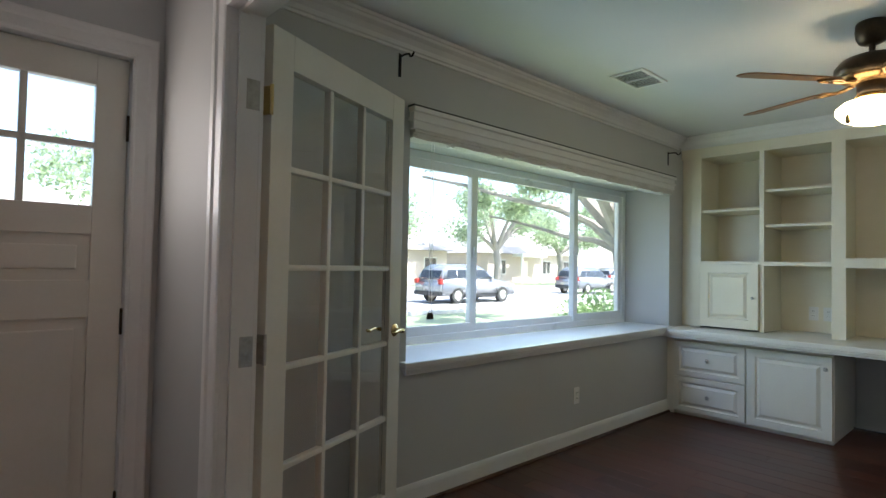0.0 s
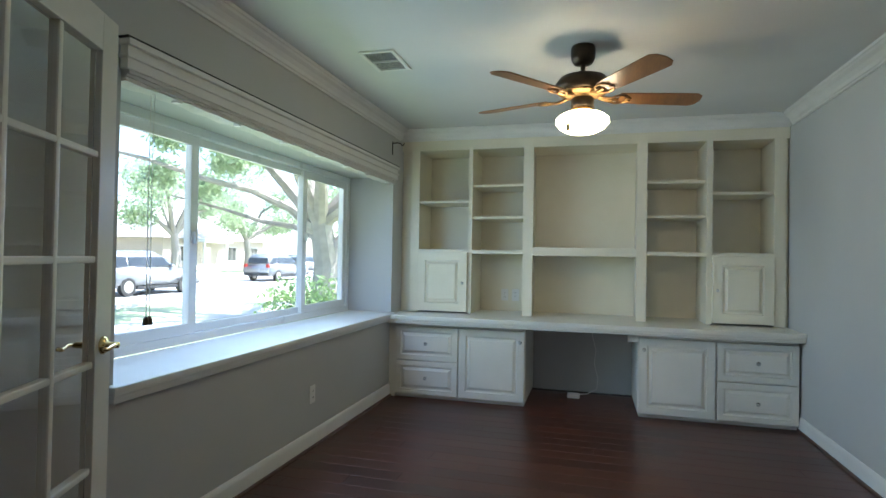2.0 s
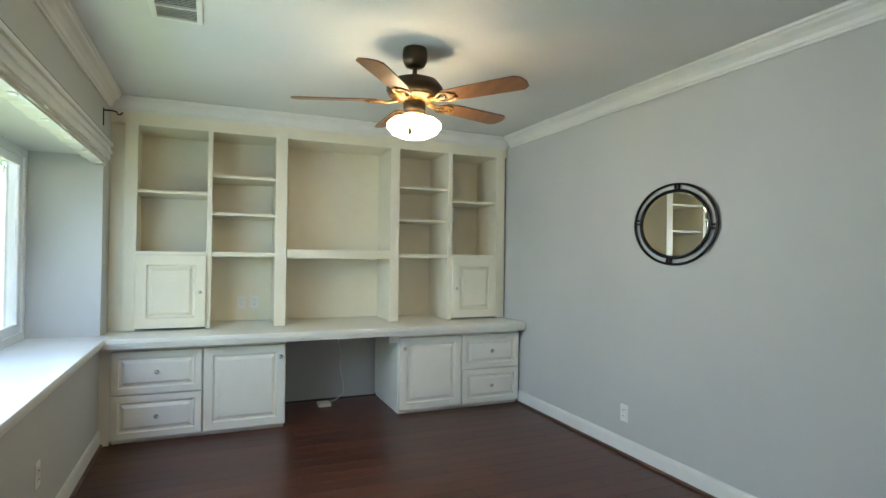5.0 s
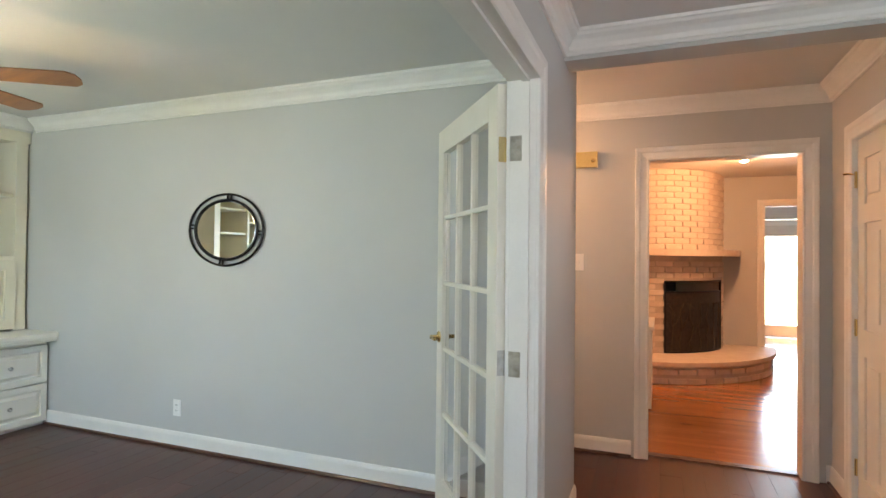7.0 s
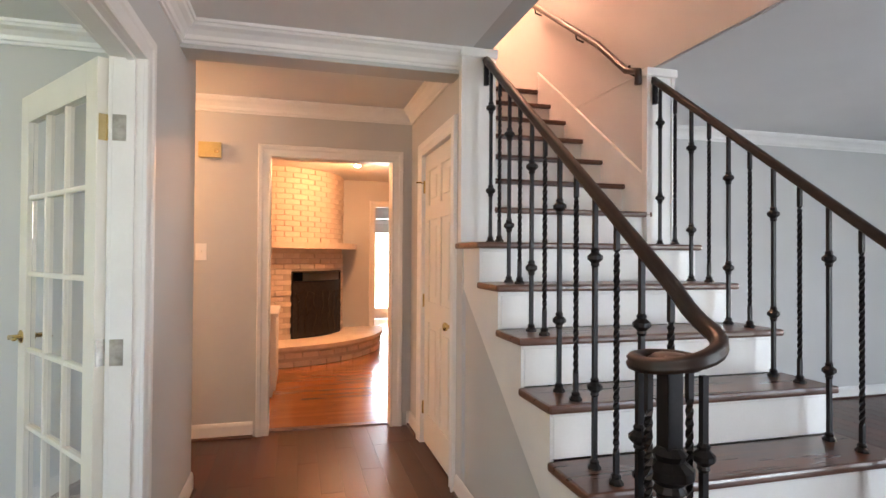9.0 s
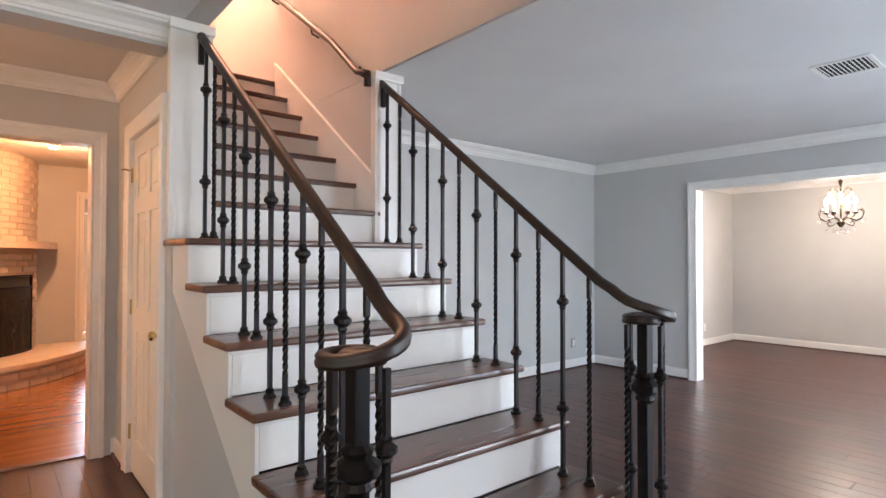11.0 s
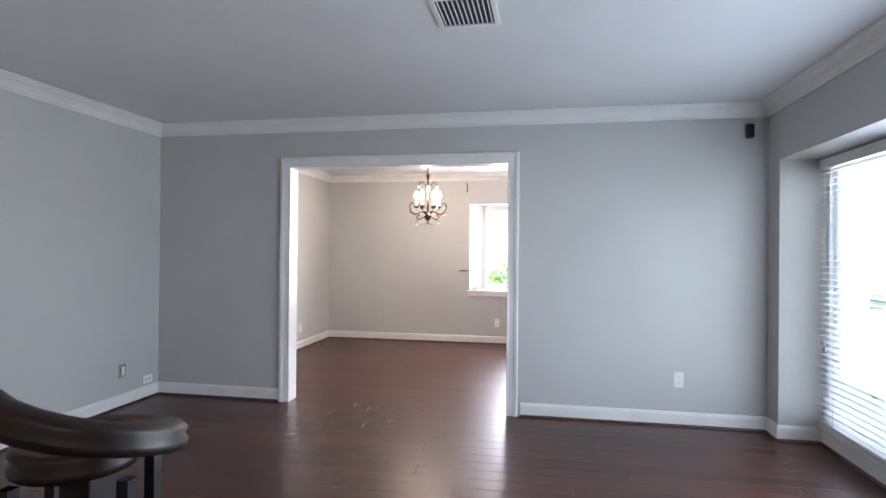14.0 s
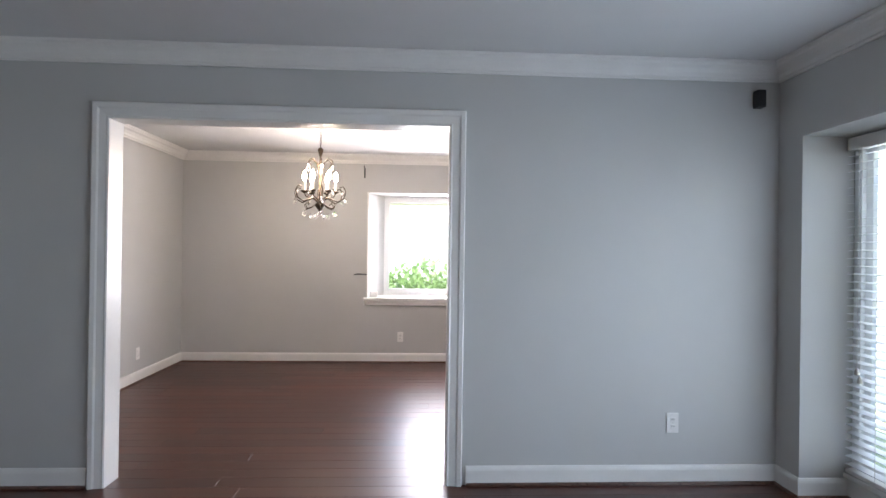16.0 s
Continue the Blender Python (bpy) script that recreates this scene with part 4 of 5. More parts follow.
sw = thing("light_switch", "white light switch on the hall wall", "light switch", (0.79, HY, 1.332))
part("plate", boxed(-0.037, 0.037, 0.0, 0.006, -0.06, 0.06, bevel=0.002), M_PLATE, sw)
part("toggle", boxed(-0.005, 0.005, 0.005, 0.016, -0.012, 0.012, bevel=0.002), M_PLATE, sw)
ch = thing("door_chime", "brass-toned door chime box high on the wall", "door chime", (0.735, HY, 2.055))
part("cover", boxed(-0.075, 0.075, 0.0, 0.045, -0.055, 0.055, bevel=0.004), surface("chime_brass", (0.55, 0.44, 0.18), (0.66, 0.54, 0.26), 8, 0.38, 60, 0.1, metal=0.5), ch)
part("emblem", lathe(bmesh.new(), [(0.016, 0), (0.013, 0.006), (0.004, 0.008)], seg=14, m=Matrix.Translation((-0.045, 0.045, -0.01)) @ Matrix.Rotation(radians(-90), 4, "X")), M_BRASS, ch)
sp = thing("wall_speaker", "small black speaker high in the corner", "speaker", (WX, 2.81, 2.235))
part("cabinet", boxed(0.0, 0.055, -0.024, 0.024, -0.055, 0.045, bevel=0.005), M_BLACKP, sp)
part("grille", boxed(0.055, 0.06, -0.019, 0.019, -0.048, 0.038, bevel=0.002), M_DARK, sp)

# ---- staircase ----
RISE, GO, N7 = 0.198, 0.262, -0.655


def nose(n):
    return N7 + GO * (7 - n) if n <= 7 else N7 - 0.265 * (n - 7)


TX0, TX1 = -2.022, -0.718     # tread ends of the open flight
stair = thing("staircase", "open staircase with dark oak treads and white risers", "staircase", (0, 0, 0), kind="structure")
for n in range(1, 14):
    y1, z = nose(n), RISE * n
    yb = nose(n + 1) - 0.02
    if n <= 7:
        a, b = (TX0, TX1) if n > 1 else (TX0 - 0.14, TX1 + 0.14)
        y1 += 0.12 if n == 1 else 0
        part("tread", boxed(a, b, yb - (0.14 if n == 7 else 0.0), y1, z - 0.032, z, bevel=0.011), M_TREAD, stair)
        part("cove_moulding", boxed(a + 0.025, b - 0.025, y1 - 0.05, y1 - 0.03, z - 0.05, z - 0.032, bevel=0.004), M_TRIM, stair)
        part("riser", boxed(a + 0.035, b - 0.035, yb, y1 - 0.032, z - RISE, z - 0.032), M_TRIM, stair)
    else:
        part("tread", boxed(SX0 + 0.002, SX1 - 0.002, yb, y1, z - 0.032, z, bevel=0.011), M_TREAD, stair)
        part("riser", boxed(SX0 + 0.002, SX1 - 0.002, yb, y1 - 0.032, z - RISE, z - 0.032), M_TRIM, stair)
part("riser", boxed(SX0 + 0.002, SX1 - 0.002, -2.56, nose(14) - 0.032, 2.56, 2.74), M_TRIM, stair)


def prism_x(bm, x0, x1, poly):
    """Extrude a polygon of (y, z) from x0 to x1."""
    a = [bm.verts.new((x0, y, z)) for y, z in poly]
    b = [bm.verts.new((x1, y, z)) for y, z in poly]
    bm.faces.new(a[::-1])
    bm.faces.new(b)
    for i in range(len(poly)):
        bm.faces.new((a[i], a[(i + 1) % len(poly)], b[(i + 1) % len(poly)], b[i]))
    return bm


for xa, xb in ((-0.752, -0.738), (-2.002, -1.988)):
    poly = []
    for n in range(1, 8):
        poly += [(nose(n) - 0.034, RISE * (n - 1) + (0 if n == 1 else -0.03)), (nose(n) - 0.034, RISE * n - 0.03)]
    poly += [(-1.02, RISE * 7 - 0.03), (-1.02, 1.19), (0.60, 0.0)]
    part("stringer", prism_x(bmesh.new(), xa, xb, poly), M_TRIM, stair, "white painted stringer board")
    poly = [(-1.02, 0.0), (-1.02, 1.21), (0.62, 0.0)]
    s = -1 if xa > -1.5 else 1
    part("under_stair_wall", prism_x(bmesh.new(), min(xa + s * 0.012, xa + s * 0.04) if s < 0 else xb, xa + 0.002 if s < 0 else xb + 0.03, poly), M_WALL, stair, "grey painted triangle under the stairs")
poly = [(-0.95, 1.40), (-0.95, 1.765), (-2.50, 2.905), (-2.50, 2.55)]
part("skirting", prism_x(bmesh.new(), SX0 + 0.001, SX0 + 0.016, poly), M_TRIM, stair, "white sloped skirting board")
poly = [(-0.95, 1.745), (-0.95, 1.785), (-2.50, 2.925), (-2.50, 2.885)]
part("skirting_cap", prism_x(bmesh.new(), SX0 + 0.001, SX0 + 0.026, poly), M_TRIM, stair)


def rail_z(y, up=0.0):
    return 2.445 + up - 0.75 * (y + 1.03)


SEC = [(-0.017, -0.015), (-0.020, -0.004), (-0.015, 0.003), (-0.019, 0.010), (-0.012, 0.018), (0.0, 0.021), (0.012, 0.018), (0.019, 0.010), (0.015, 0.003), (0.020, -0.004), (0.017, -0.015)]


def baluster(parent, x, y, z0, z1, kind):
    """An iron baluster with a shoe; kind: knuckled or twisted."""
    bm = bmesh.new()
    h = 0.0075
    if kind == "twisted":
        sec = [(-h, -h), (h, -h), (h, h), (-h, h)]
        steps = max(8, int((z1 - z0) / 0.016))
        rings = []
        for i in range(steps + 1):
            f = i / steps
            a = 0.0 if f < 0.12 or f > 0.9 else (f - 0.12) * (z1 - z0) * 55
            c, s = math.cos(a), math.sin(a)
            rings.append([bm.verts.new((x + c * u - s * v, y + s * u + c * v, z0 + f * (z1 - z0))) for u, v in sec])
        for a, b in zip(rings, rings[1:]):
            for i in range(4):
                bm.faces.new((a[i], a[(i + 1) % 4], b[(i + 1) % 4], b[i]))
    else:
        box(bm, x - h, x + h, y - h, y + h, z0, z1)
    b = part("baluster", bm, M_IRON, parent)
    shoe = [(0.024, 0.0), (0.024, 0.008), (0.015, 0.018), (0.017, 0.026), (0.010, 0.034)]
    part("shoe", lathe(bmesh.new(), shoe, (x, y, z0), 8), M_IRON, b)
    if kind == "knuckled":
        L = z1 - z0
        for f in (0.30, 0.78):
            zc = z0 + f * L
            part("knuckle", lathe(bmesh.new(), [(0.009, -0.034), (0.015, -0.026), (0.013, -0.018), (0.026, -0.006), (0.026, 0.006), (0.013, 0.018), (0.015, 0.026), (0.009, 0.034)], (x, y, zc), 10), M_IRON, b)
    return b


def railing(x, side, label):
    """One balustrade: rail, volute, newel and balusters; side: +1 where the volute curls to +x."""
    up = 0.02 if side > 0 else 0.0
    r = thing("stair_railing", label, "stair railing", (0, 0, 0), group="stair railings")
    pts = [(x, -0.945 + 1.565 * i / 16, rail_z(-0.945 + 1.565 * i / 16, up)) for i in range(17)]
    cx, cy, r0 = x + side * 0.115, 0.745, 0.115
    pts += [(x, 0.67, 1.182), (x, 0.71, 1.155)]
    steps = 34
    for i in range(steps + 1):
        a = math.pi if side > 0 else 0.0
        a = a - side * 2 * math.pi * 1.4 * i / steps
        rr = r0 * (1 - 0.70 * i / steps)
        z = 1.062 + 0.075 * max(0.0, 1 - i / 11) ** 1.6
        pts.append((cx + rr * math.cos(a), cy + rr * math.sin(a), z))
    part("handrail", tube(bmesh.new(), pts, 0.03, section=SEC), M_RAIL, r, "dark stained wooden handrail", smooth=True)
    part("volute_disc", lathe(bmesh.new(), [(0.038, 1.045), (0.05, 1.05), (0.05, 1.072), (0.036, 1.082), (0.01, 1.085)], (cx, cy, 0), 24), M_RAIL, r, smooth=True)
    z1 = RISE
    nw = part("newel_post", boxed(cx - 0.022, cx + 0.022, cy - 0.022, cy + 0.022, z1, 1.05, bevel=0.003), M_IRON, r, "square black iron newel post")
    part("newel_base", lathe(bmesh.new(), [(0.045, 0), (0.045, 0.012), (0.03, 0.03), (0.034, 0.045), (0.025, 0.06)], (cx, cy, z1), 12), M_IRON, nw)
    part("newel_knuckle", lathe(bmesh.new(), [(0.028, -0.06), (0.04, -0.045), (0.032, -0.03), (0.058, -0.01), (0.058, 0.01), (0.034, 0.028), (0.042, 0.044), (0.026, 0.06)], (cx, cy, 0.80), 12), M_IRON, nw)
    for i, ang in enumerate((20, 110, 200, 290)):
        a = radians(ang if side > 0 else 180 - ang)
        baluster(r, cx + 0.085 * math.cos(a), cy + 0.085 * math.sin(a), RISE, 1.045, ("twisted", "knuckled")[i % 2])
    for n in range(2, 8):
        for o, make in zip((0.055, 0.186) if side > 0 else (0.085, 0.216), ("twisted", "knuckled")):
            y = nose(n) - o
            baluster(r, x, y, RISE * n, rail_z(y, up) - 0.022, make)
    part("wall_bracket", boxed(x - 0.012, x + 0.012, -0.935, -0.905, rail_z(-0.92, up) - 0.14, rail_z(-0.92, up), bevel=0.003), M_IRON, r)
    return r


railing(-0.85, 1, "dark handrail with volute over black iron balusters beside the hall")
railing(-1.91, -1, "dark handrail with volute over black iron balusters beside the living room")
hr = thing("wall_handrail", "dark wooden handrail on brackets along the stairwell wall", "handrail", (0, 0, 0))
p0, p1 = Vector((SX0 + 0.07, -0.97, 2.44)), Vector((SX0 + 0.07, -2.50, 3.51))
part("rail", tube(bmesh.new(), [p0 + Vector((0, 0.0, -0.09)), p0 + Vector((0, 0.0, -0.01)), p0 + Vector((0, -0.12, 0.03)), p0.lerp(p1, 0.3) , p0.lerp(p1, 0.6), p1], 0.022, 10), M_RAIL, hr, smooth=True)
for f in (0.06, 0.5, 0.97):
    c = p0.lerp(p1, f)
    part("bracket", tube(bmesh.new(), [c + Vector((0, 0, -0.01)), c + Vector((-0.01, 0, -0.06)), c + Vector((-0.066, 0, -0.075))], 0.008, 6), M_IRON, hr)
hl = thing("hall_ceiling_light", "white flush ceiling light in the side hall", "ceiling light", (1.75, -1.87, H))
part("canopy", lathe(bmesh.new(), [(0.13, -0.02), (0.13, -0.001)], seg=24), M_PLATE, hl)
part("diffuser", lathe(bmesh.new(), [(0.02, -0.08), (0.08, -0.07), (0.115, -0.04), (0.12, -0.02)], seg=24), M_GLOBE, hl, "glowing opal diffuser", smooth=True)
sl = thing("stair_ceiling_light", "white flush ceiling light over the stairs", "ceiling light", (-1.40, -2.9, 5.1))
part("canopy", lathe(bmesh.new(), [(0.15, -0.02), (0.15, -0.001)], seg=24), M_PLATE, sl)
part("diffuser", lathe(bmesh.new(), [(0.02, -0.09), (0.09, -0.075), (0.135, -0.04), (0.14, -0.02)], seg=24), M_GLOBE, sl, "glowing opal diffuser", smooth=True)

# ---- living-room bay window with blind ----
BY = LN + 0.28
bay = bmesh.new()
box(bay, -5.715, -5.665, LN + 0.12, BY + 0.1, 0, 2.04)
box(bay, -2.6, -2.55, LN + 0.12, BY + 0.1, 0, 2.04)
box(bay, -5.665, -2.6, LN + 0.12, BY + 0.1, 1.985, 2.04)
box(bay, -5.665, -2.6, BY, BY + 0.1, 0, 0.125)
tagged(link("window_bay", bay, M_WALL), "grey painted sides of the floor-level window bay", "window bay", kind="structure")
w2 = thing("window_2", "tall white vinyl bay window", "window", (0, BY, 0), kind="structure")
part("window_frame", frame_rect(-5.66, -2.605, 0.127, 1.982, 0.05, 0.015, 0.09), M_VINYL, w2)
for a, b in ((-5.61, -4.62), (-4.62, -3.64), (-3.64, -2.655)):
    s = part("sash", frame_rect(a, b, 0.177, 1.932, 0.045, 0.04, 0.07), M_VINYL, w2)
    g = part("pane", boxed(a + 0.035, b - 0.035, 0.053, 0.058, 0.21, 1.9), M_GLASS, s)
    g.visible_shadow = False
part("window_sill", boxed(-5.66, -2.605, -0.035, 0.03, 0.118, 0.145, bevel=0.005), M_TRIM, w2)
bl = thing("window_blind", "white horizontal slat blind lowered over the bay window", "blind", (0, BY - 0.005, 0))
part("head_rail", boxed(-5.655, -2.61, -0.028, 0.018, 1.905, 1.975, bevel=0.004), M_PLATE, bl)
sl_me = None
for i in range(40):
    z = 0.20 + i * 0.043
    if sl_me is None:
        bm = bmesh.new()
        box(bm, -1.515, 1.515, -0.024, 0.024, -0.0012, 0.0012)
        so = part("slat", bm, M_SLAT, bl)
        sl_me = so.data
    else:
        so = new("slat", sl_me)
        so.parent = bl
    so.matrix_basis = pose(-4.132, -0.005, z, 7)
part("bottom_rail", boxed(-5.647, -2.617, -0.03, 0.018, 0.152, 0.172, bevel=0.004), M_PLATE, bl)
for x in (-5.45, -4.7, -4.0, -3.3, -2.8):
    part("ladder_cord", tube(bmesh.new(), [(x, -0.03, 0.16), (x, -0.03, 1.92)], 0.0015, 5), M_PLATE, bl)
for dx in (0, 0.02):
    part("pull_cord", tube(bmesh.new(), [(-5.56 + dx, -0.04, 0.72 - dx * 2), (-5.56 + dx, -0.038, 1.92)], 0.0015, 5), M_PLATE, bl)
    part("cord_tassel", lathe(bmesh.new(), [(0.012, 0.0), (0.010, 0.02), (0.004, 0.032)], (-5.56 + dx, -0.04, 0.70 - dx * 2), 10), M_HINGE, bl)

# ---- dining room ----
bw = bmesh.new()
prof = [(DX - 0.12, 0.265), (DX - 0.45, 0.44), (DX - 0.45, 0.40), (DX - 0.12, 0.215)]


def prism_z(bm, poly, z0, z1):
    a = [bm.verts.new((x, y, z0)) for x, y in poly]
    b = [bm.verts.new((x, y, z1)) for x, y in poly]
    bm.faces.new(a[::-1])
    bm.faces.new(b)
    for i in range(len(poly)):
        bm.faces.new((a[i], a[(i + 1) % len(poly)], b[(i + 1) % len(poly)], b[i]))
    return bm


prism_z(bw, prof, 0.70, 2.02)
prism_z(bw, [(x, 2.365 - y) for x, y in prof], 0.70, 2.02)
box(bw, DX - 0.5, DX - 0.12, 0.2, 2.16, 2.0, 2.05)
box(bw, DX - 0.5, DX - 0.12, 0.2, 2.16, 0.65, 0.70)
tagged(link("window_bay", bw, M_WALL), "painted angled sides of the dining-room window bay", "window bay", kind="structure")
w3 = thing("window_3", "white vinyl window in the dining-room bay", "window", (DX - 0.44, 0, 0), kind="structure")
bm = bmesh.new()
for d in ((0.40, 1.96, 0.76, 0.84), (0.40, 1.96, 1.92, 2.0), (0.40, 0.50, 0.83, 1.93), (1.86, 1.96, 0.83, 1.93)):
    box(bm, -0.05, 0.0, d[0], d[1], d[2], d[3], bevel=0.004)
part("window_frame", bm, M_VINYL, w3)
g = part("pane", boxed(-0.03, -0.025, 0.49, 1.87, 0.83, 1.93), M_GLASS, w3)
g.visible_shadow = False
bm = bmesh.new()
box(bm, DX - 0.45, DX + 0.045, 0.225, 2.14, 0.722, 0.762, bevel=0.008)
box(bm, DX + 0.001, DX + 0.025, 0.24, 2.125, 0.675, 0.724, bevel=0.006)
tagged(link("window_sill_dining", bm, M_TRIM), "white window sill with a moulded apron", "window sill", kind="structure")
tagged(link("trim_bay_edge", boxed(DX - 0.002, DX + 0.014, 0.255, 0.275, 0.762, 2.0, bevel=0.003), M_TRIM), "white bead on the window corner", "trim", kind="structure")
dv = thing("white_sensor", "small rounded white device standing on the window sill", "sensor", (DX - 0.06, 0.34, 0.762))
part("body", boxed(-0.03, 0.03, -0.05, 0.05, 0.0, 0.075, bevel=0.02), M_PLATE, dv)
part("foot", boxed(-0.02, 0.02, -0.035, 0.035, 0.0, 0.004), M_PLATE, dv)
br = thing("curtain_bracket", "black wrought iron curtain rod bracket on the wall", "bracket", (DX, 0.222, 2.235), 90, group="curtain brackets")
part("back_plate", boxed(-0.008, 0.008, -0.006, 0, -0.07, 0.05, bevel=0.002), M_IRON, br)
part("hook", tube(bmesh.new(), [(0, -0.004, 0.04), (0, -0.05, 0.042), (0, -0.08, 0.05), (0, -0.09, 0.065)], 0.006, 6), M_IRON, br)
hb = thing("curtain_holdback", "black iron curtain holdback on the wall", "holdback", (DX, 0.19, 1.038), 90)
part("stem", tube(bmesh.new(), [(0, 0, 0), (0, -0.06, 0.0), (0, -0.09, 0.004)], 0.008, 6), M_IRON, hb)
part("arm", tube(bmesh.new(), [(-0.07, -0.085, -0.004), (-0.03, -0.095, 0.004), (0.03, -0.095, 0.002), (0.075, -0.08, -0.002)], 0.007, 6), M_IRON, hb)

cx, cy = -7.655, -0.02
chd = thing("chandelier", "lit bronze scroll chandelier hung with crystal drops", "chandelier", (cx, cy, H))
part("canopy", lathe(bmesh.new(), [(0.03, -0.03), (0.058, -0.022), (0.062, -0.004), (0.055, -0.001)], seg=20), M_BRONZE, chd, smooth=True)
for i in range(7):
    z = -0.04 - i * 0.026
    bm = bmesh.new()
    pts = [(0.008 * math.cos(2 * math.pi * k / 10), 0, z + 0.017 * math.sin(2 * math.pi * k / 10)) for k in range(11)]
    if i % 2:
        pts = [(0, x, zz) for x, _, zz in pts]
    part("chain_link", tube(bm, pts, 0.0022, 5), M_BRONZE, chd)
part("centre_column", lathe(bmesh.new(), [(0.004, -0.78), (0.02, -0.765), (0.042, -0.735), (0.045, -0.715), (0.02, -0.70), (0.010, -0.66), (0.012, -0.45), (0.008, -0.30), (0.022, -0.25), (0.026, -0.235), (0.008, -0.215)], seg=16), M_BRONZE, chd, smooth=True)
for k in range(6):
    a = 2 * math.pi * k / 6 + 0.25
    c, s = math.cos(a), math.sin(a)
    arm = part("arm", tube(bmesh.new(), [(c * r, s * r, z) for r, z in ((0.02, -0.70), (0.07, -0.66), (0.12, -0.68), (0.17, -0.70), (0.225, -0.67), (0.245, -0.61), (0.22, -0.565), (0.185, -0.575))], 0.006, 6), M_BRONZE, chd, smooth=True)
    part("scroll", tube(bmesh.new(), [(c * r, s * r, z) for r, z in ((0.03, -0.71), (0.08, -0.745), (0.13, -0.76), (0.15, -0.725), (0.12, -0.70), (0.105, -0.72))], 0.005, 6), M_BRONZE, arm, smooth=True)
    part("upper_scroll", tube(bmesh.new(), [(c * r, s * r, z) for r, z in ((0.008, -0.46), (0.03, -0.36), (0.075, -0.315), (0.115, -0.335), (0.12, -0.37), (0.095, -0.375))], 0.005, 6), M_BRONZE, arm, smooth=True)
    cb, sb = math.cos(a + 0.5), math.sin(a + 0.5)
    q = (cb * 0.135, sb * 0.135)
    cup = part("candle_cup", lathe(bmesh.new(), [(0.006, -0.625), (0.03, -0.61), (0.034, -0.60)], (*q, 0), 14), M_BRONZE, arm, smooth=True)
    part("cup_arm", tube(bmesh.new(), [(cb * r, sb * r, z) for r, z in ((0.012, -0.69), (0.07, -0.665), (0.12, -0.65), (0.135, -0.62))], 0.005, 6), M_BRONZE, cup)
    part("candle_sleeve", lathe(bmesh.new(), [(0.011, -0.60), (0.011, -0.515)], (*q, 0), 12), M_PLATE, cup)
    part("bulb", lathe(bmesh.new(), [(0.008, -0.515), (0.02, -0.49), (0.019, -0.465), (0.010, -0.44), (0.002, -0.425)], (*q, 0), 12), M_BULB, cup, "glowing candle bulb", smooth=True)
    for rr, z, aa in ((0.245, -0.70, a), (0.15, -0.80, a), (0.12, -0.405, a), (0.20, -0.62, a + 0.5), (0.07, -0.83, a + 0.5)):
        m = Matrix.Translation((rr * math.cos(aa), rr * math.sin(aa), z))
        part("crystal_drop", lathe(bmesh.new(), [(0.002, 0.03), (0.013, 0.012), (0.016, 0.0), (0.012, -0.012), (0.002, -0.02)], seg=8, m=m), M_CRYSTAL, arm)

# ---- den beyond the hall ----
slab("wall_den_west", "warm beige den wall", "wall", (-3.6, -3.48, -10.1, HY - 0.12, 0, H), M_WALL, (), "y")
slab("wall_den_east", "warm beige den wall", "wall", (3.2, 3.32, -10.1, HY - 0.12, 0, H), M_WALL, (), "y")
slab("wall_den_south", "beige den wall with a cased doorway", "wall", (-3.48, 3.2, -6.52, -6.40, 0, H), M_WALL, [(-1.95, -1.02, 0, 2.05)])
slab("wall_sunroom_south", "pale wall with a glazed garden door", "wall", (-3.48, 3.2, -9.52, -9.40, 0, H), M_WALL, [(-2.30, -1.33, 0, 2.08)])
slab("wall_den_north", "painted den wall", "wall", (-3.48, SX1, HY - 0.12, HY, 0, H), M_WALL)
casing("trim_den_doorway", -1.95, -1.02, 2.05, -6.40, "x", 1, "cream casing of the doorway")
gd = thing("door_3", "white glazed garden door letting in bright daylight", "garden door", (0, -9.46, 0), kind="structure")
bm = bmesh.new()
for d in ((-2.29, -2.18, 0.01, 2.07), (-1.45, -1.34, 0.01, 2.07), (-2.18, -1.45, 0.01, 0.22), (-2.18, -1.45, 1.96, 2.07)):
    box(bm, d[0], d[1], -0.02, 0.02, d[2], d[3], bevel=0.003)
part("door_frame", bm, M_TRIM, gd)
g = part("pane", boxed(-2.18, -1.45, -0.003, 0.003, 0.22, 1.96), M_GLASS, gd)
g.visible_shadow = False
part("roller_shade", boxed(-2.19, -1.44, 0.025, 0.04, 1.78, 1.97, bevel=0.004), M_FABRIC, gd, "rolled grey-green shade")
fl = thing("ceiling_spotlight", "small round recessed ceiling spotlight switched on", "ceiling light", (-0.55, -4.6, H))
part("trim_ring", lathe(bmesh.new(), [(0.075, -0.012), (0.08, -0.001)], seg=24), M_PLATE, fl)
part("spot_body", lathe(bmesh.new(), [(0.04, -0.075), (0.045, -0.05), (0.03, -0.012)], seg=20), M_PLATE, fl)
part("bulb", lathe(bmesh.new(), [(0.01, -0.088), (0.034, -0.08), (0.036, -0.074)], seg=16), M_BULB, fl, "glowing bulb")
cb2 = thing("low_cabinet", "low white cabinet inside the den", "cabinet", (0.62, -3.8, 0))
part("body", boxed(-0.31, 0.4, -0.4, 0.4, 0.06, 0.74, bevel=0.004), M_TRIM, cb2)
part("plinth", boxed(-0.28, 0.38, -0.38, 0.38, 0.0, 0.06), M_TRIM, cb2)
part("top", boxed(-0.33, 0.42, -0.42, 0.42, 0.74, 0.775, bevel=0.006), M_TRIM, cb2)

FC = (0.57, -6.35)
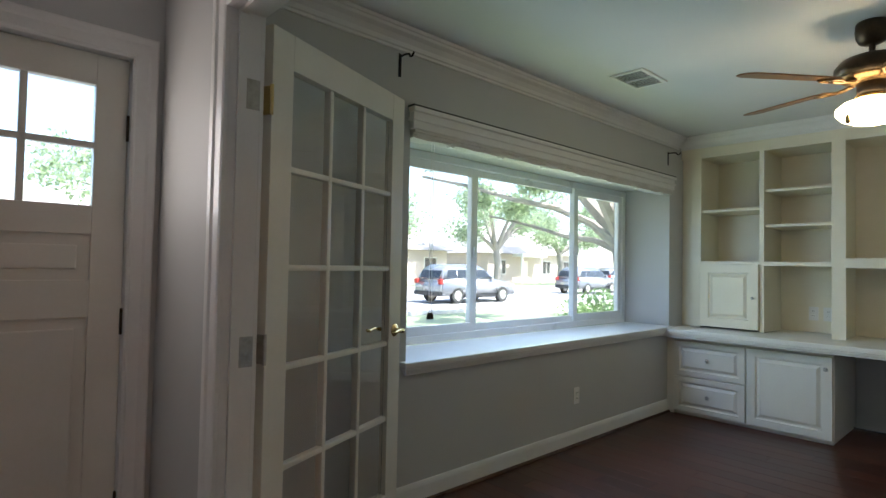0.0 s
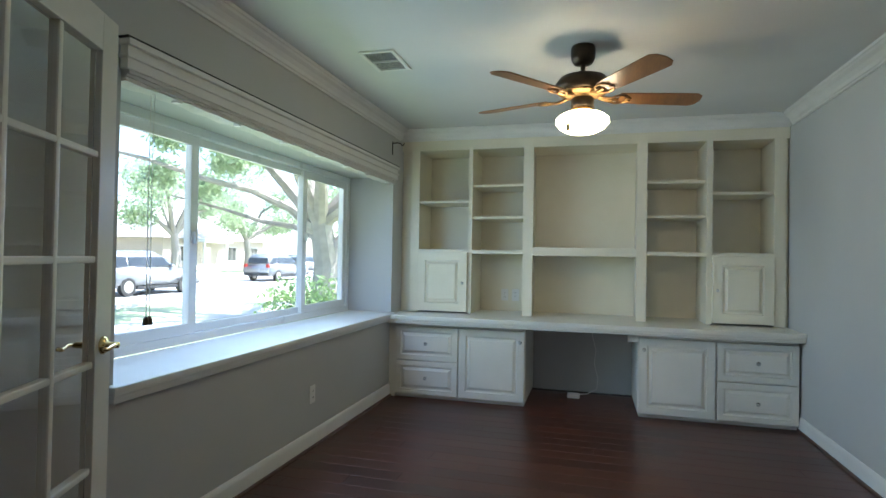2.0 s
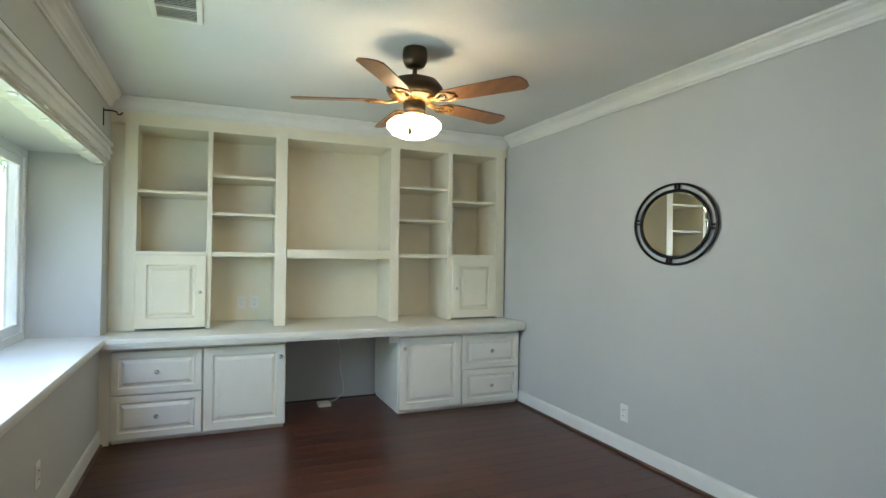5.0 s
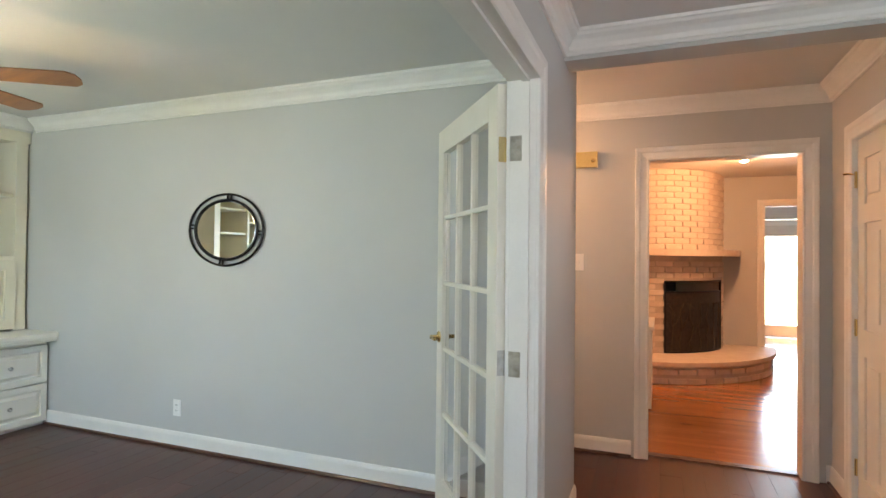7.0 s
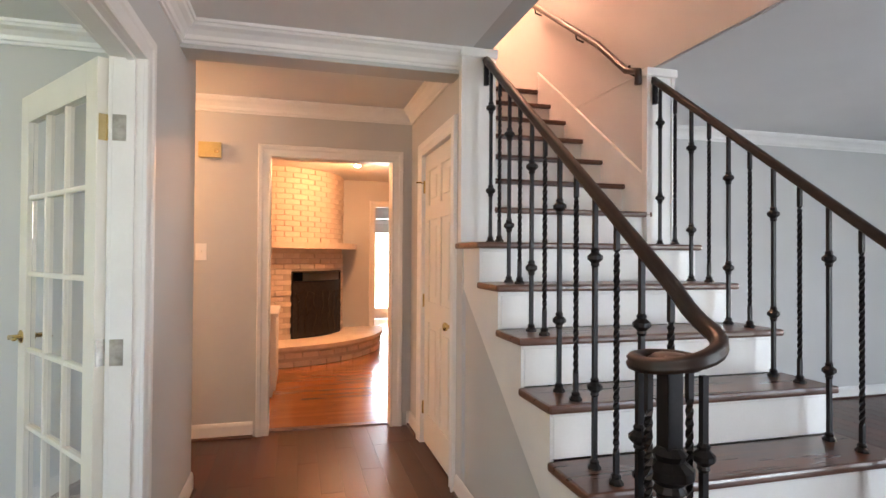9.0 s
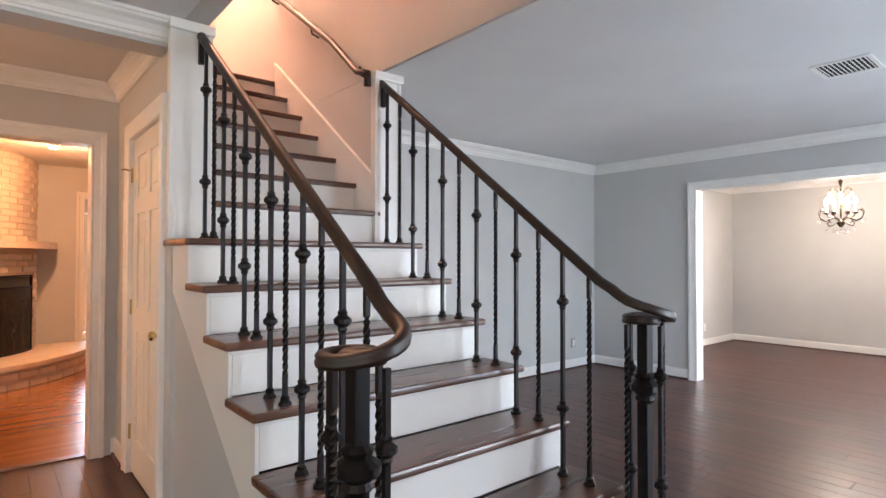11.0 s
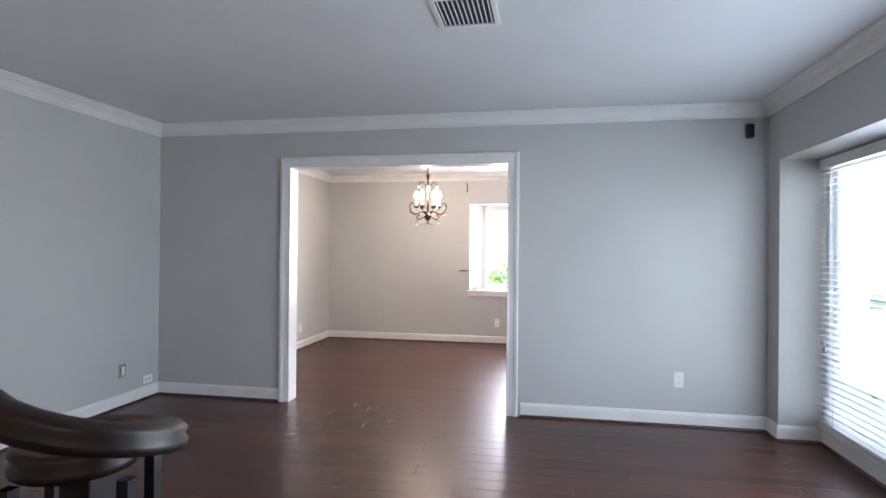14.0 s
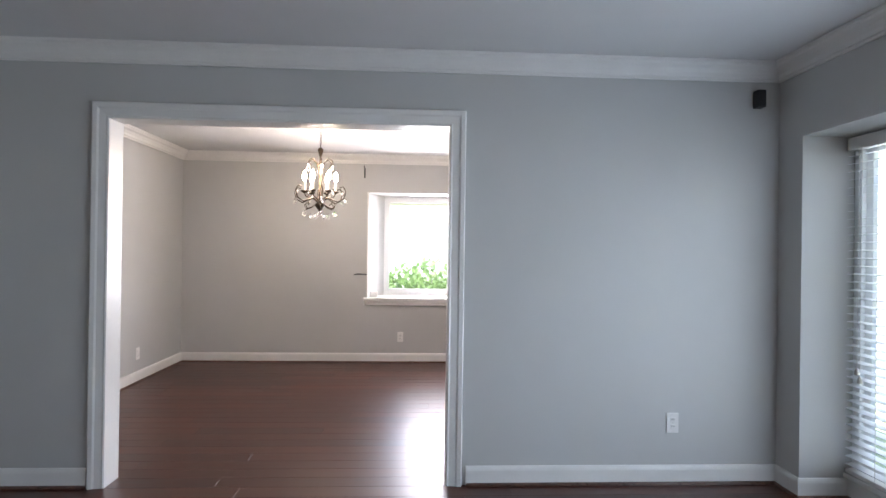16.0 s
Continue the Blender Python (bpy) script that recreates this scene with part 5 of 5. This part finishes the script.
fp = thing("fireplace", "curved corner fireplace of peach-white painted brick", "fireplace", (0, 0, 0), kind="structure")


def arc_block(bm, r0, r1, a0, a1, z0, z1, n=24):
    """A curved block about the fireplace centre, between two angles in degrees."""
    A = [radians(a0 + (a1 - a0) * i / n) for i in range(n + 1)]
    q = [[bm.verts.new((FC[0] + r * math.cos(a), FC[1] + r * math.sin(a), z)) for r, z in ((r0, z0), (r1, z0), (r1, z1), (r0, z1))] for a in A]
    for a, b in zip(q, q[1:]):
        for i in range(4):
            bm.faces.new((a[i], a[(i + 1) % 4], b[(i + 1) % 4], b[i]))
    bm.faces.new(q[0])
    bm.faces.new(q[-1][::-1])
    return bm


core = bmesh.new()
arc_block(core, 0.55, 1.085, 20, 182, 1.10, H)
arc_block(core, 0.55, 1.085, 160, 182, 0.24, 1.10)
arc_block(core, 0.55, 1.085, 20, 110, 0.24, 1.10)
part("mortar_core", core, M_MORTAR, fp)
part("firebox", arc_block(bmesh.new(), 0.35, 0.56, 100, 170, 0.24, 1.11), M_SOOT, fp, "sooty black firebox")
part("mantel", arc_block(bmesh.new(), 0.60, 1.30, 20, 183, 1.40, 1.475), M_BRICK, fp, "thick painted mantel shelf")
part("hearth_core", arc_block(bmesh.new(), 0.40, 1.635, 20, 182, 0.0, 0.20), M_MORTAR, fp)
part("hearth_slab", arc_block(bmesh.new(), 0.40, 1.69, 20, 182, 0.20, 0.245), M_BRICK, fp)
scr = thing("fire_screen", "black mesh fire screen with branch pattern in the hearth opening", "fire screen", (0, 0, 0))
part("mesh_panel", arc_block(bmesh.new(), 1.092, 1.102, 110.5, 159.5, 0.255, 0.98), M_MESH, scr)
fr = bmesh.new()
for z0, z1 in ((0.247, 0.265), (0.96, 0.98), (1.085, 1.105)):
    arc_block(fr, 1.088, 1.112, 110, 160, z0, z1, 12)
for a in (110, 159):
    arc_block(fr, 1.088, 1.112, a, a + 1, 0.247, 1.105, 1)
part("screen_frame", fr, M_IRON, scr)
rng = random.Random(5)
for k in range(7):
    a = 114 + k * 6.8
    z = 0.27
    pts = []
    for i in range(7):
        aa = radians(a + rng.uniform(-1.6, 1.6))
        pts.append((FC[0] + 1.112 * math.cos(aa), FC[1] + 1.112 * math.sin(aa), z + i * 0.095))
    br_ = part("iron_branch", tube(bmesh.new(), pts, 0.006, 5), M_BRONZE, scr)
    for i in (2, 3, 4, 5):
        p = Vector(pts[i])
        part("iron_twig", tube(bmesh.new(), [p, p + Vector((rng.choice((-1, 1)) * 0.035, 0.004, 0.05)), p + Vector((rng.choice((-1, 1)) * 0.05, 0.006, 0.10))], 0.004, 5), M_BRONZE, br_)

# ---- outside ----
GZ = -0.35
tagged(link("ground", boxed(-400, 400, -400, 400, GZ - 0.2, GZ), M_GRASS), "green lawn reaching into the distance", "lawn", kind="structure")
tagged(link("pavement", boxed(-60, 60, 9.0, 10.2, GZ - 0.1, GZ + 0.02), M_WALKC), "pale concrete footpath", "footpath", kind="structure")
tagged(link("road", boxed(-120, 120, 13.2, 26.0, GZ - 0.1, GZ + 0.004), M_ROAD), "sunlit pale concrete street", "road", kind="structure")
for y0 in (13.02, 26.0):
    tagged(link("kerb", boxed(-120, 120, y0, y0 + 0.18, GZ - 0.1, GZ + 0.12, bevel=0.02), M_WALKC), "concrete kerb along the street", "kerb", kind="structure")
tagged(link("driveway", boxed(-1.2, 1.4, 2.6, 8.998, GZ - 0.1, GZ + 0.006), M_WALKC), "pale concrete driveway", "driveway", kind="structure")


def prism_y(bm, y0, y1, poly):
    a = [bm.verts.new((x, y0, z)) for x, z in poly]
    b = [bm.verts.new((x, y1, z)) for x, z in poly]
    bm.faces.new(a)
    bm.faces.new(b[::-1])
    for i in range(len(poly)):
        bm.faces.new((a[i], b[i], b[(i + 1) % len(poly)], a[(i + 1) % len(poly)]))
    return bm


def car(label, loc, rz):
    """An estate car with its front towards +x."""
    c = thing("parked_car", label, "car", loc, rz, "parked cars")
    bm = prism_y(bmesh.new(), -0.9, 0.9, [(-2.28, 0.32), (-2.34, 0.60), (-2.26, 0.98), (-1.6, 1.06), (0.9, 1.02), (1.75, 0.92), (2.22, 0.76), (2.32, 0.55), (2.26, 0.30)])
    bmesh.ops.bevel(bm, geom=list(bm.edges), offset=0.1, segments=3, affect="EDGES")
    part("body", bm, M_CAR, c, smooth=True)
    bm = bmesh.new()
    low = [(-2.22, 0.80, 1.0), (1.08, 0.78, 1.0), (1.08, -0.78, 1.0), (-2.22, -0.80, 1.0)]
    mid = [(-2.02, 0.70, 1.42), (0.50, 0.68, 1.42), (0.50, -0.68, 1.42), (-2.02, -0.70, 1.42)]
    top = [(-1.72, 0.56, 1.62), (0.02, 0.56, 1.66), (0.02, -0.56, 1.66), (-1.72, -0.56, 1.62)]
    rings = [[bm.verts.new(p) for p in ring] for ring in (low, mid, top)]
    for a, b in zip(rings, rings[1:]):
        for k in range(4):
            bm.faces.new((a[k], a[(k + 1) % 4], b[(k + 1) % 4], b[k]))
    bm.faces.new(rings[2])
    bm.faces.new(rings[0][::-1])
    bmesh.ops.bevel(bm, geom=list(bm.edges), offset=0.05, segments=2, affect="EDGES")
    part("cabin", bm, M_CAR, c, smooth=True)
    for s in (-1, 1):
        for a, b, a2, b2 in ((-1.95, -1.35, -1.82, -1.35), (-1.27, -0.45, -1.27, -0.45), (-0.37, 0.72, -0.37, 0.40)):
            bm = bmesh.new()
            quad = [(a, s * 0.775, 1.08), (b, s * 0.775, 1.08), (b2, s * 0.70, 1.41), (a2, s * 0.70, 1.41)]
            inner = [bm.verts.new(p) for p in quad]
            outer = [bm.verts.new((x, y + s * 0.02, z)) for x, y, z in quad]
            bm.faces.new(inner)
            bm.faces.new(outer[::-1])
            for k in range(4):
                bm.faces.new((inner[k], inner[(k + 1) % 4], outer[(k + 1) % 4], outer[k]))
            part("side_window", bm, M_CARG, c)
        part("tail_lamp", boxed(-2.34, -2.18, s * 0.74 - 0.1, s * 0.74 + 0.1, 0.82, 1.02, bevel=0.03), M_CARRED, c)
        part("headlamp", boxed(2.06, 2.27, s * 0.68 - 0.14, s * 0.68 + 0.14, 0.66, 0.80, bevel=0.03), M_VINYL, c)
        part("door_mirror", boxed(0.55, 0.70, s * 0.93 - 0.08, s * 0.93 + 0.08, 1.03, 1.15, bevel=0.03), M_CAR, c)
        part("side_sill", boxed(-1.0, 1.0, s * 0.86 - 0.05, s * 0.86 + 0.05, 0.24, 0.36, bevel=0.02), M_BLACKP, c)
        for x in (-1.4, 1.4):
            m = Matrix.Translation((x, s * 0.82, 0.34)) @ Matrix.Rotation(radians(90), 4, "X")
            wv = part("wheel", lathe(bmesh.new(), [(0.22, -0.1), (0.33, -0.1), (0.345, -0.05), (0.345, 0.05), (0.33, 0.1), (0.22, 0.1)], seg=24, m=m), M_TYRE, c)
            part("rim", lathe(bmesh.new(), [(0.21, -0.105), (0.215, 0.105), (0.05, 0.11)], seg=16, m=m), M_NICKEL, wv)
    for x0, x1 in ((-2.38, -2.2), (2.18, 2.36)):
        part("bumper", boxed(x0, x1, -0.82, 0.82, 0.34, 0.52, bevel=0.04), M_BLACKP, c)
    bm = boxed(-0.02, 0.02, -0.62, 0.62, -0.17, 0.17, bevel=0.01)
    bmesh.ops.transform(bm, verts=bm.verts, matrix=pose(-2.12, 0, 1.22, 0, 25, 0))
    part("rear_window", bm, M_CARG, c)
    bm = boxed(-0.02, 0.02, -0.64, 0.64, -0.28, 0.28, bevel=0.01)
    bmesh.ops.transform(bm, verts=bm.verts, matrix=pose(0.80, 0, 1.23, 0, -54, 0))
    part("windscreen", bm, M_CARG, c)
    return c


car("silver estate car parked along the street", (17.4, 17.0, GZ + 0.004), 0)
car("silver estate car parked along the street", (30.6, 19.2, GZ + 0.004), 0)
car("silver estate car parked across the street", (43.5, 24.6, GZ + 0.004), 0)


def house(x, y, w, label):
    h = thing("house", label, "house", (x, y, GZ), 0, "houses across the street")
    part("wall", boxed(-w / 2, w / 2, 0, 9, 0, 3.0), M_HBRICK, h)
    bm = bmesh.new()
    v = [bm.verts.new(p) for p in ((-w / 2 - 0.6, -0.7, 2.9), (w / 2 + 0.6, -0.7, 2.9), (w / 2 + 0.6, 9.7, 2.9), (-w / 2 - 0.6, 9.7, 2.9), (-w / 2 + 3.0, 4.5, 5.9), (w / 2 - 3.0, 4.5, 5.9))]
    for f in ((0, 1, 5, 4), (2, 3, 4, 5), (1, 2, 5), (3, 0, 4), (3, 2, 1, 0)):
        bm.faces.new([v[i] for i in f])
    part("roof", bm, M_ROOF, h)
    for i in range(4):
        wx = -w / 2 + w * (i + 0.5) / 4
        if i == 1:
            part("door", boxed(wx - 0.5, wx + 0.5, -0.05, 0.02, 0.1, 2.2), M_DOOR, h)
            for s in (-1.6, 1.6):
                part("porch_column", lathe(bmesh.new(), [(0.16, 0), (0.13, 0.2), (0.12, 2.7), (0.16, 2.9)], (wx + s, -1.0, 0), 14), M_TRIM, h)
            part("porch_roof", boxed(wx - 2.0, wx + 2.0, -1.4, -0.02, 2.62, 2.95), M_TRIM, h)
        else:
            wn = part("window", boxed(wx - 0.75, wx + 0.75, -0.05, 0.02, 0.8, 2.3), M_TRIM, h)
            for s in (-1, 1):
                part("pane", boxed(wx + (-0.68 if s < 0 else 0.04), wx + (-0.04 if s < 0 else 0.68), -0.07, -0.04, 0.88, 2.22), M_CARG, wn)
    return h


house(6, 36, 15, "single-storey pale brick house with a grey roof across the street")
house(26, 36, 16, "single-storey pale brick house with a white porch across the street")
house(47, 36, 15, "single-storey pale brick house with a grey roof across the street")
house(-14, 36, 15, "single-storey pale brick house with a grey roof across the street")
# invented house: its sunlit pale wall whitens the view from the dining-room window
nb = thing("neighbour_house", "added pale house with a dark roof as a bright backdrop", "house", (-24, 2, GZ))
part("wall", boxed(-7, 4, -9, 9, 0, 3.2), M_CEIL, nb)
part("roof", prism_y(bmesh.new(), -9.6, 9.6, [(-7.6, 3.1), (4.6, 3.1), (-1.5, 6.0)]), M_ROOF, nb)
for wy in (-5, 6):
    wn = part("window", boxed(3.98, 4.05, wy - 0.8, wy + 0.8, 0.9, 2.3), M_TRIM, nb)
    part("pane", boxed(4.04, 4.07, wy - 0.72, wy + 0.72, 0.98, 2.22), M_CARG, wn)


def leaves(name, clumps, size, count, mat, parent, seed, label=""):
    """Many small two-sided leaf blades scattered in the given clumps (centre, radius)."""
    rg = np.random.default_rng(seed)
    vs, fs = [], []
    for (x, y, z, r) in clumps:
        d = rg.normal(size=(count, 3))
        d /= np.linalg.norm(d, axis=1)[:, None]
        p = np.array((x, y, z)) + d * (r * rg.uniform(0.35, 1.0, (count, 1))) * np.array((1, 1, 0.72))
        u = rg.normal(size=(count, 3))
        u /= np.linalg.norm(u, axis=1)[:, None]
        w = np.cross(u, rg.normal(size=(count, 3)))
        w /= np.linalg.norm(w, axis=1)[:, None]
        s = size * rg.uniform(0.6, 1.4, (count, 1))
        for q, a, b in zip(p, u * s, w * s * 0.5):
            k = len(vs)
            vs += [tuple(q - a), tuple(q + b), tuple(q + a), tuple(q - b)]
            fs.append((k, k + 1, k + 2, k + 3))
    me = bpy.data.meshes.new(name)
    me.from_pydata(vs, [], fs)
    me.materials.append(mat)
    ob = new(name, me)
    ob.parent = parent
    return tagged(ob, label)


# long low limbs: points and the radius at each
LOW_LIMBS = [[(-0.1, 0.1, 2.1, 0.16), (-0.45, 0.75, 2.75, 0.11), (-1.0, 1.5, 3.15, 0.085), (-1.6, 2.3, 3.35, 0.07), (-2.3, 3.4, 3.75, 0.05), (-2.7, 4.8, 4.1, 0.04)],
             [(-0.05, 0.1, 2.0, 0.12), (0.3, 1.1, 2.35, 0.08), (0.5, 2.2, 2.5, 0.06), (0.4, 3.4, 2.85, 0.045), (0.1, 4.8, 3.2, 0.03)],
             [(0.0, 0.0, 1.6, 0.22), (0.5, -0.5, 2.2, 0.16), (1.2, -0.9, 3.0, 0.12), (1.8, -1.6, 4.0, 0.06)]]


def tree(x, y, h, seed, label, limbs=()):
    t = thing("tree", label, "tree", (x, y, GZ), 0, "street trees")
    rg = random.Random(seed)
    bm = bmesh.new()
    tube(bm, [(0, 0, -0.1), (0.1, 0, h * 0.18), (-0.1, 0.1, h * 0.34)], 0.4, 10, radii=[0.42, 0.32, 0.27])
    clumps = []
    for k in range(7):
        a = 2 * math.pi * k / 7 + rg.uniform(-0.3, 0.3)
        L = h * rg.uniform(0.38, 0.55)
        e = (-0.1 + L * math.cos(a), 0.1 + L * math.sin(a), h * rg.uniform(0.42, 0.85))
        mid = (e[0] * 0.45, e[1] * 0.45, h * 0.34 + (e[2] - h * 0.34) * 0.75)
        tube(bm, [(-0.1, 0.1, h * 0.32), mid, e], 0.16, 7, radii=[0.2, 0.12, 0.05])
        for f in (0.55, 0.8, 1.05):
            clumps.append((e[0] * f + rg.uniform(-0.6, 0.6), e[1] * f + rg.uniform(-0.6, 0.6), h * 0.30 + (e[2] - h * 0.30) * (0.45 + 0.65 * f), h * rg.uniform(0.12, 0.19)))
    for limb in limbs:
        tube(bm, [p[:3] for p in limb], 0.1, 8, radii=[p[3] for p in limb])
        clumps += [(p[0] + rg.uniform(-0.5, 0.5), p[1] + rg.uniform(-0.5, 0.5), p[2] + 0.55, 0.6) for p in limb[3:]]
    part("trunk", bm, M_BARK, t, "forked bark-covered trunk with limbs")
    leaves("crown", clumps, 0.075 if limbs else 0.13, 620 if limbs else 360, M_LEAF, t, seed, "loose green leafy crown")
    return t


tree(12.8, 6.8, 7.4, 2, "old shade tree with long low limbs on the lawn", LOW_LIMBS)
tree(33.0, 29.0, 9.0, 3, "leafy street tree across the road")
tree(20.0, 30.0, 9.5, 4, "leafy street tree across the road")
tree(9.0, 29.5, 9.0, 5, "leafy street tree across the road")
tree(43.0, 30.0, 9.0, 9, "leafy street tree across the road")
tree(-9.0, 13.0, 9.0, 6, "spreading leafy shade tree on the lawn")


def shrub(x, y, r, seed, label):
    s = thing("shrub", label, "shrub", (x, y, GZ), 0, "garden shrubs")
    rg = random.Random(seed)
    part("stems", tube(bmesh.new(), [(0, 0, -0.05), (0.03, 0.02, r * 0.5), (0.0, 0.05, r)], 0.02, 6), M_BARK, s)
    leaves("foliage", [(rg.uniform(-0.4, 0.4) * r, rg.uniform(-0.4, 0.4) * r, r * (0.45 + 0.45 * rg.random()), r * 0.55) for _ in range(6)], 0.05, 260, M_LEAF2, s, seed)
    return s


shrub(9.8, 5.6, 1.05, 22, "tall dense green shrub beside the house")
for i in range(7):
    shrub(-11.2 - 0.2 * (i % 2), -0.6 + 0.55 * i, 1.22, 30 + i, "green shrub below the dining-room window")


def spiky(x, y, seed, label):
    """A cycad: arching fronds round a short trunk."""
    s = thing("cycad", label, "plant", (x, y, GZ), 0, "cycads by the bay window")
    part("trunk", lathe(bmesh.new(), [(0.12, -0.05), (0.14, 0.15), (0.08, 0.3)], seg=10), M_BARK, s)
    rg = random.Random(seed)
    for k in range(16):
        a = 2 * math.pi * k / 16 + rg.uniform(-0.15, 0.15)
        L, up = rg.uniform(0.7, 1.0), rg.uniform(0.25, 0.75)
        pts = [Vector((math.cos(a) * L * f, math.sin(a) * L * f, 0.28 + up * math.sin(f * 2.0) * 0.9)) for f in (0, 0.2, 0.4, 0.6, 0.8, 1.0)]
        bm = bmesh.new()
        tube(bm, pts, 0.006, 4)
        side = Vector((-math.sin(a), math.cos(a), 0))
        for i in range(5):
            for j in range(4):
                p = pts[i].lerp(pts[i + 1], j / 4)
                d = (pts[i + 1] - pts[i]).normalized()
                ln = 0.17 * (1 - 0.6 * (i + j / 4) / 5)
                for q in (-1, 1):
                    e = p + side * (q * ln) + d * (ln * 0.6) + Vector((0, 0, 0.02))
                    bm.faces.new([bm.verts.new(p - d * 0.01), bm.verts.new(p + d * 0.012), bm.verts.new(e)])
        part("frond", bm, M_FROND, s)
    return s


for i, x in enumerate((-5.3, -4.2, -3.2)):
    spiky(x, 4.35 + 0.15 * (i % 2), 50 + i, "arching green cycad outside the bay window")

# ---- floor planks ----
floor_ob = bpy.data.objects["floor"]
rng = random.Random(11)


def plank_mesh(name, w, l, mat, h=0.012, c=0.0010):
    bm = bmesh.new()
    g = 0.0004
    a, b = w / 2 - g, l / 2 - g
    low = [bm.verts.new(p) for p in ((-a, -b, -h), (a, -b, -h), (a, b, -h), (-a, b, -h))]
    mid = [bm.verts.new(p) for p in ((-a, -b, -c), (a, -b, -c), (a, b, -c), (-a, b, -c))]
    top = [bm.verts.new(p) for p in ((-a + c, -b + c, 0), (a - c, -b + c, 0), (a - c, b - c, 0), (-a + c, b - c, 0))]
    for u, v in ((low, mid), (mid, top)):
        for i in range(4):
            bm.faces.new((u[i], u[(i + 1) % 4], v[(i + 1) % 4], v[i]))
    bm.faces.new(top)
    me = bpy.data.meshes.new(name)
    bm.to_mesh(me)
    bm.free()
    me.materials.append(mat)
    return me


PW, LENS = 0.127, (0.9, 1.2, 1.5)
meshes = [plank_mesh("plank", PW, l, M_FLOOR) for l in LENS]
far_v, far_f = [], []


def far_plank(x, y, w, l, along_y=True, store=None, c=0.0010):
    V, F = store
    a, b = (w / 2, l / 2) if along_y else (l / 2, w / 2)
    a, b = a - 0.0004, b - 0.0004
    k = len(V)
    V += [(x - a, y - b, -c), (x + a, y - b, -c), (x + a, y + b, -c), (x - a, y + b, -c)]
    V += [(x - a + c, y - b + c, 0), (x + a - c, y - b + c, 0), (x + a - c, y + b - c, 0), (x - a + c, y + b - c, 0)]
    F += [(k + i, k + (i + 1) % 4, k + 4 + (i + 1) % 4, k + 4 + i) for i in range(4)] + [(k + 4, k + 5, k + 6, k + 7)]


near = 0
rows = int((5.52 + 9.7) / PW)
for r in range(rows):
    x = -9.66 + (r + 0.5) * PW
    y, ymax = -2.40, 3.25
    first = rng.uniform(0.25, 1.2)
    while y < ymax:
        k = rng.randrange(3)
        l = LENS[k]
        if y == -2.40:
            y -= first
        c = y + l / 2
        if -5.86 < x < -0.1 and -1.6 < c < 2.6 and near < 300 and c - l / 2 > -2.41:
            p = new("plank", meshes[k])
            p.location = (x, c, 0)
            p.parent = floor_ob
            near += 1
        else:
            lo, hi = max(y, -2.41), min(y + l, 3.3)
            if hi - lo > 0.03:
                far_plank(x, (lo + hi) / 2, PW, hi - lo, True, (far_v, far_f))
        y += l
me = bpy.data.meshes.new("plank_field")
me.from_pydata(far_v, [], far_f)
me.materials.append(M_FLOOR_J)
ob = new("plank_field", me)
ob.parent = floor_ob
tagged(ob, "dark walnut floor planks", kind="stuff")
floor_den = bpy.data.objects["floor.001"]
V, F = [], []
r = 0
y = -2.44
while y > -9.4:
    x = -3.48 - rng.uniform(0, 1)
    while x < 3.2:
        l = rng.uniform(0.6, 1.6)
        far_plank(x + l / 2, y - 0.029, 0.058, l, False, (V, F), 0.0008)
        x += l
    y -= 0.058
me = bpy.data.meshes.new("oak_strips")
me.from_pydata(V, [], F)
me.materials.append(M_OAK)
ob = new("oak_strips", me)
ob.parent = floor_den
tagged(ob, "glossy orange oak floor strips", kind="stuff")
tagged(link("threshold", boxed(-0.571, 0.321, HY - 0.13, HY - 0.06, 0.001, 0.008, bevel=0.002), M_TREAD), "dark wooden threshold strip", "threshold", kind="structure")

# ---- fireplace bricks ----
def brick_mesh(w, d, h):
    me = bpy.data.meshes.new("brick")
    bm = boxed(-w / 2, w / 2, -d / 2, d / 2, -h / 2, h / 2, bevel=0.006)
    bm.to_mesh(me)
    bm.free()
    me.materials.append(M_BRICK)
    return me


B1 = brick_mesh(0.196, 0.05, 0.058)
count = 0
for zone, (radius, z0, z1, a0, a1) in enumerate(((1.075, 0.245, 2.43, 72, 180), (1.632, 0.0, 0.20, 72, 181))):
    nrow = int((z1 - z0) / 0.068)
    step = math.degrees(0.206 / radius)
    for i in range(nrow):
        z = z0 + 0.034 + i * (z1 - z0) / nrow
        a = a0 + (step / 2 if i % 2 else 0)
        while a < a1:
            hole = zone == 0 and z < 1.12 and 106 < a < 164
            if not hole and not (zone == 0 and 1.37 < z < 1.50):
                b = new("brick", B1)
                rr = radius + rng.uniform(-0.004, 0.004)
                b.matrix_basis = pose(FC[0] + rr * math.cos(radians(a)), FC[1] + rr * math.sin(radians(a)), z, 0, 0, a - 90 + rng.uniform(-1.2, 1.2))
                b.parent = fp
                count += 1
            a += step
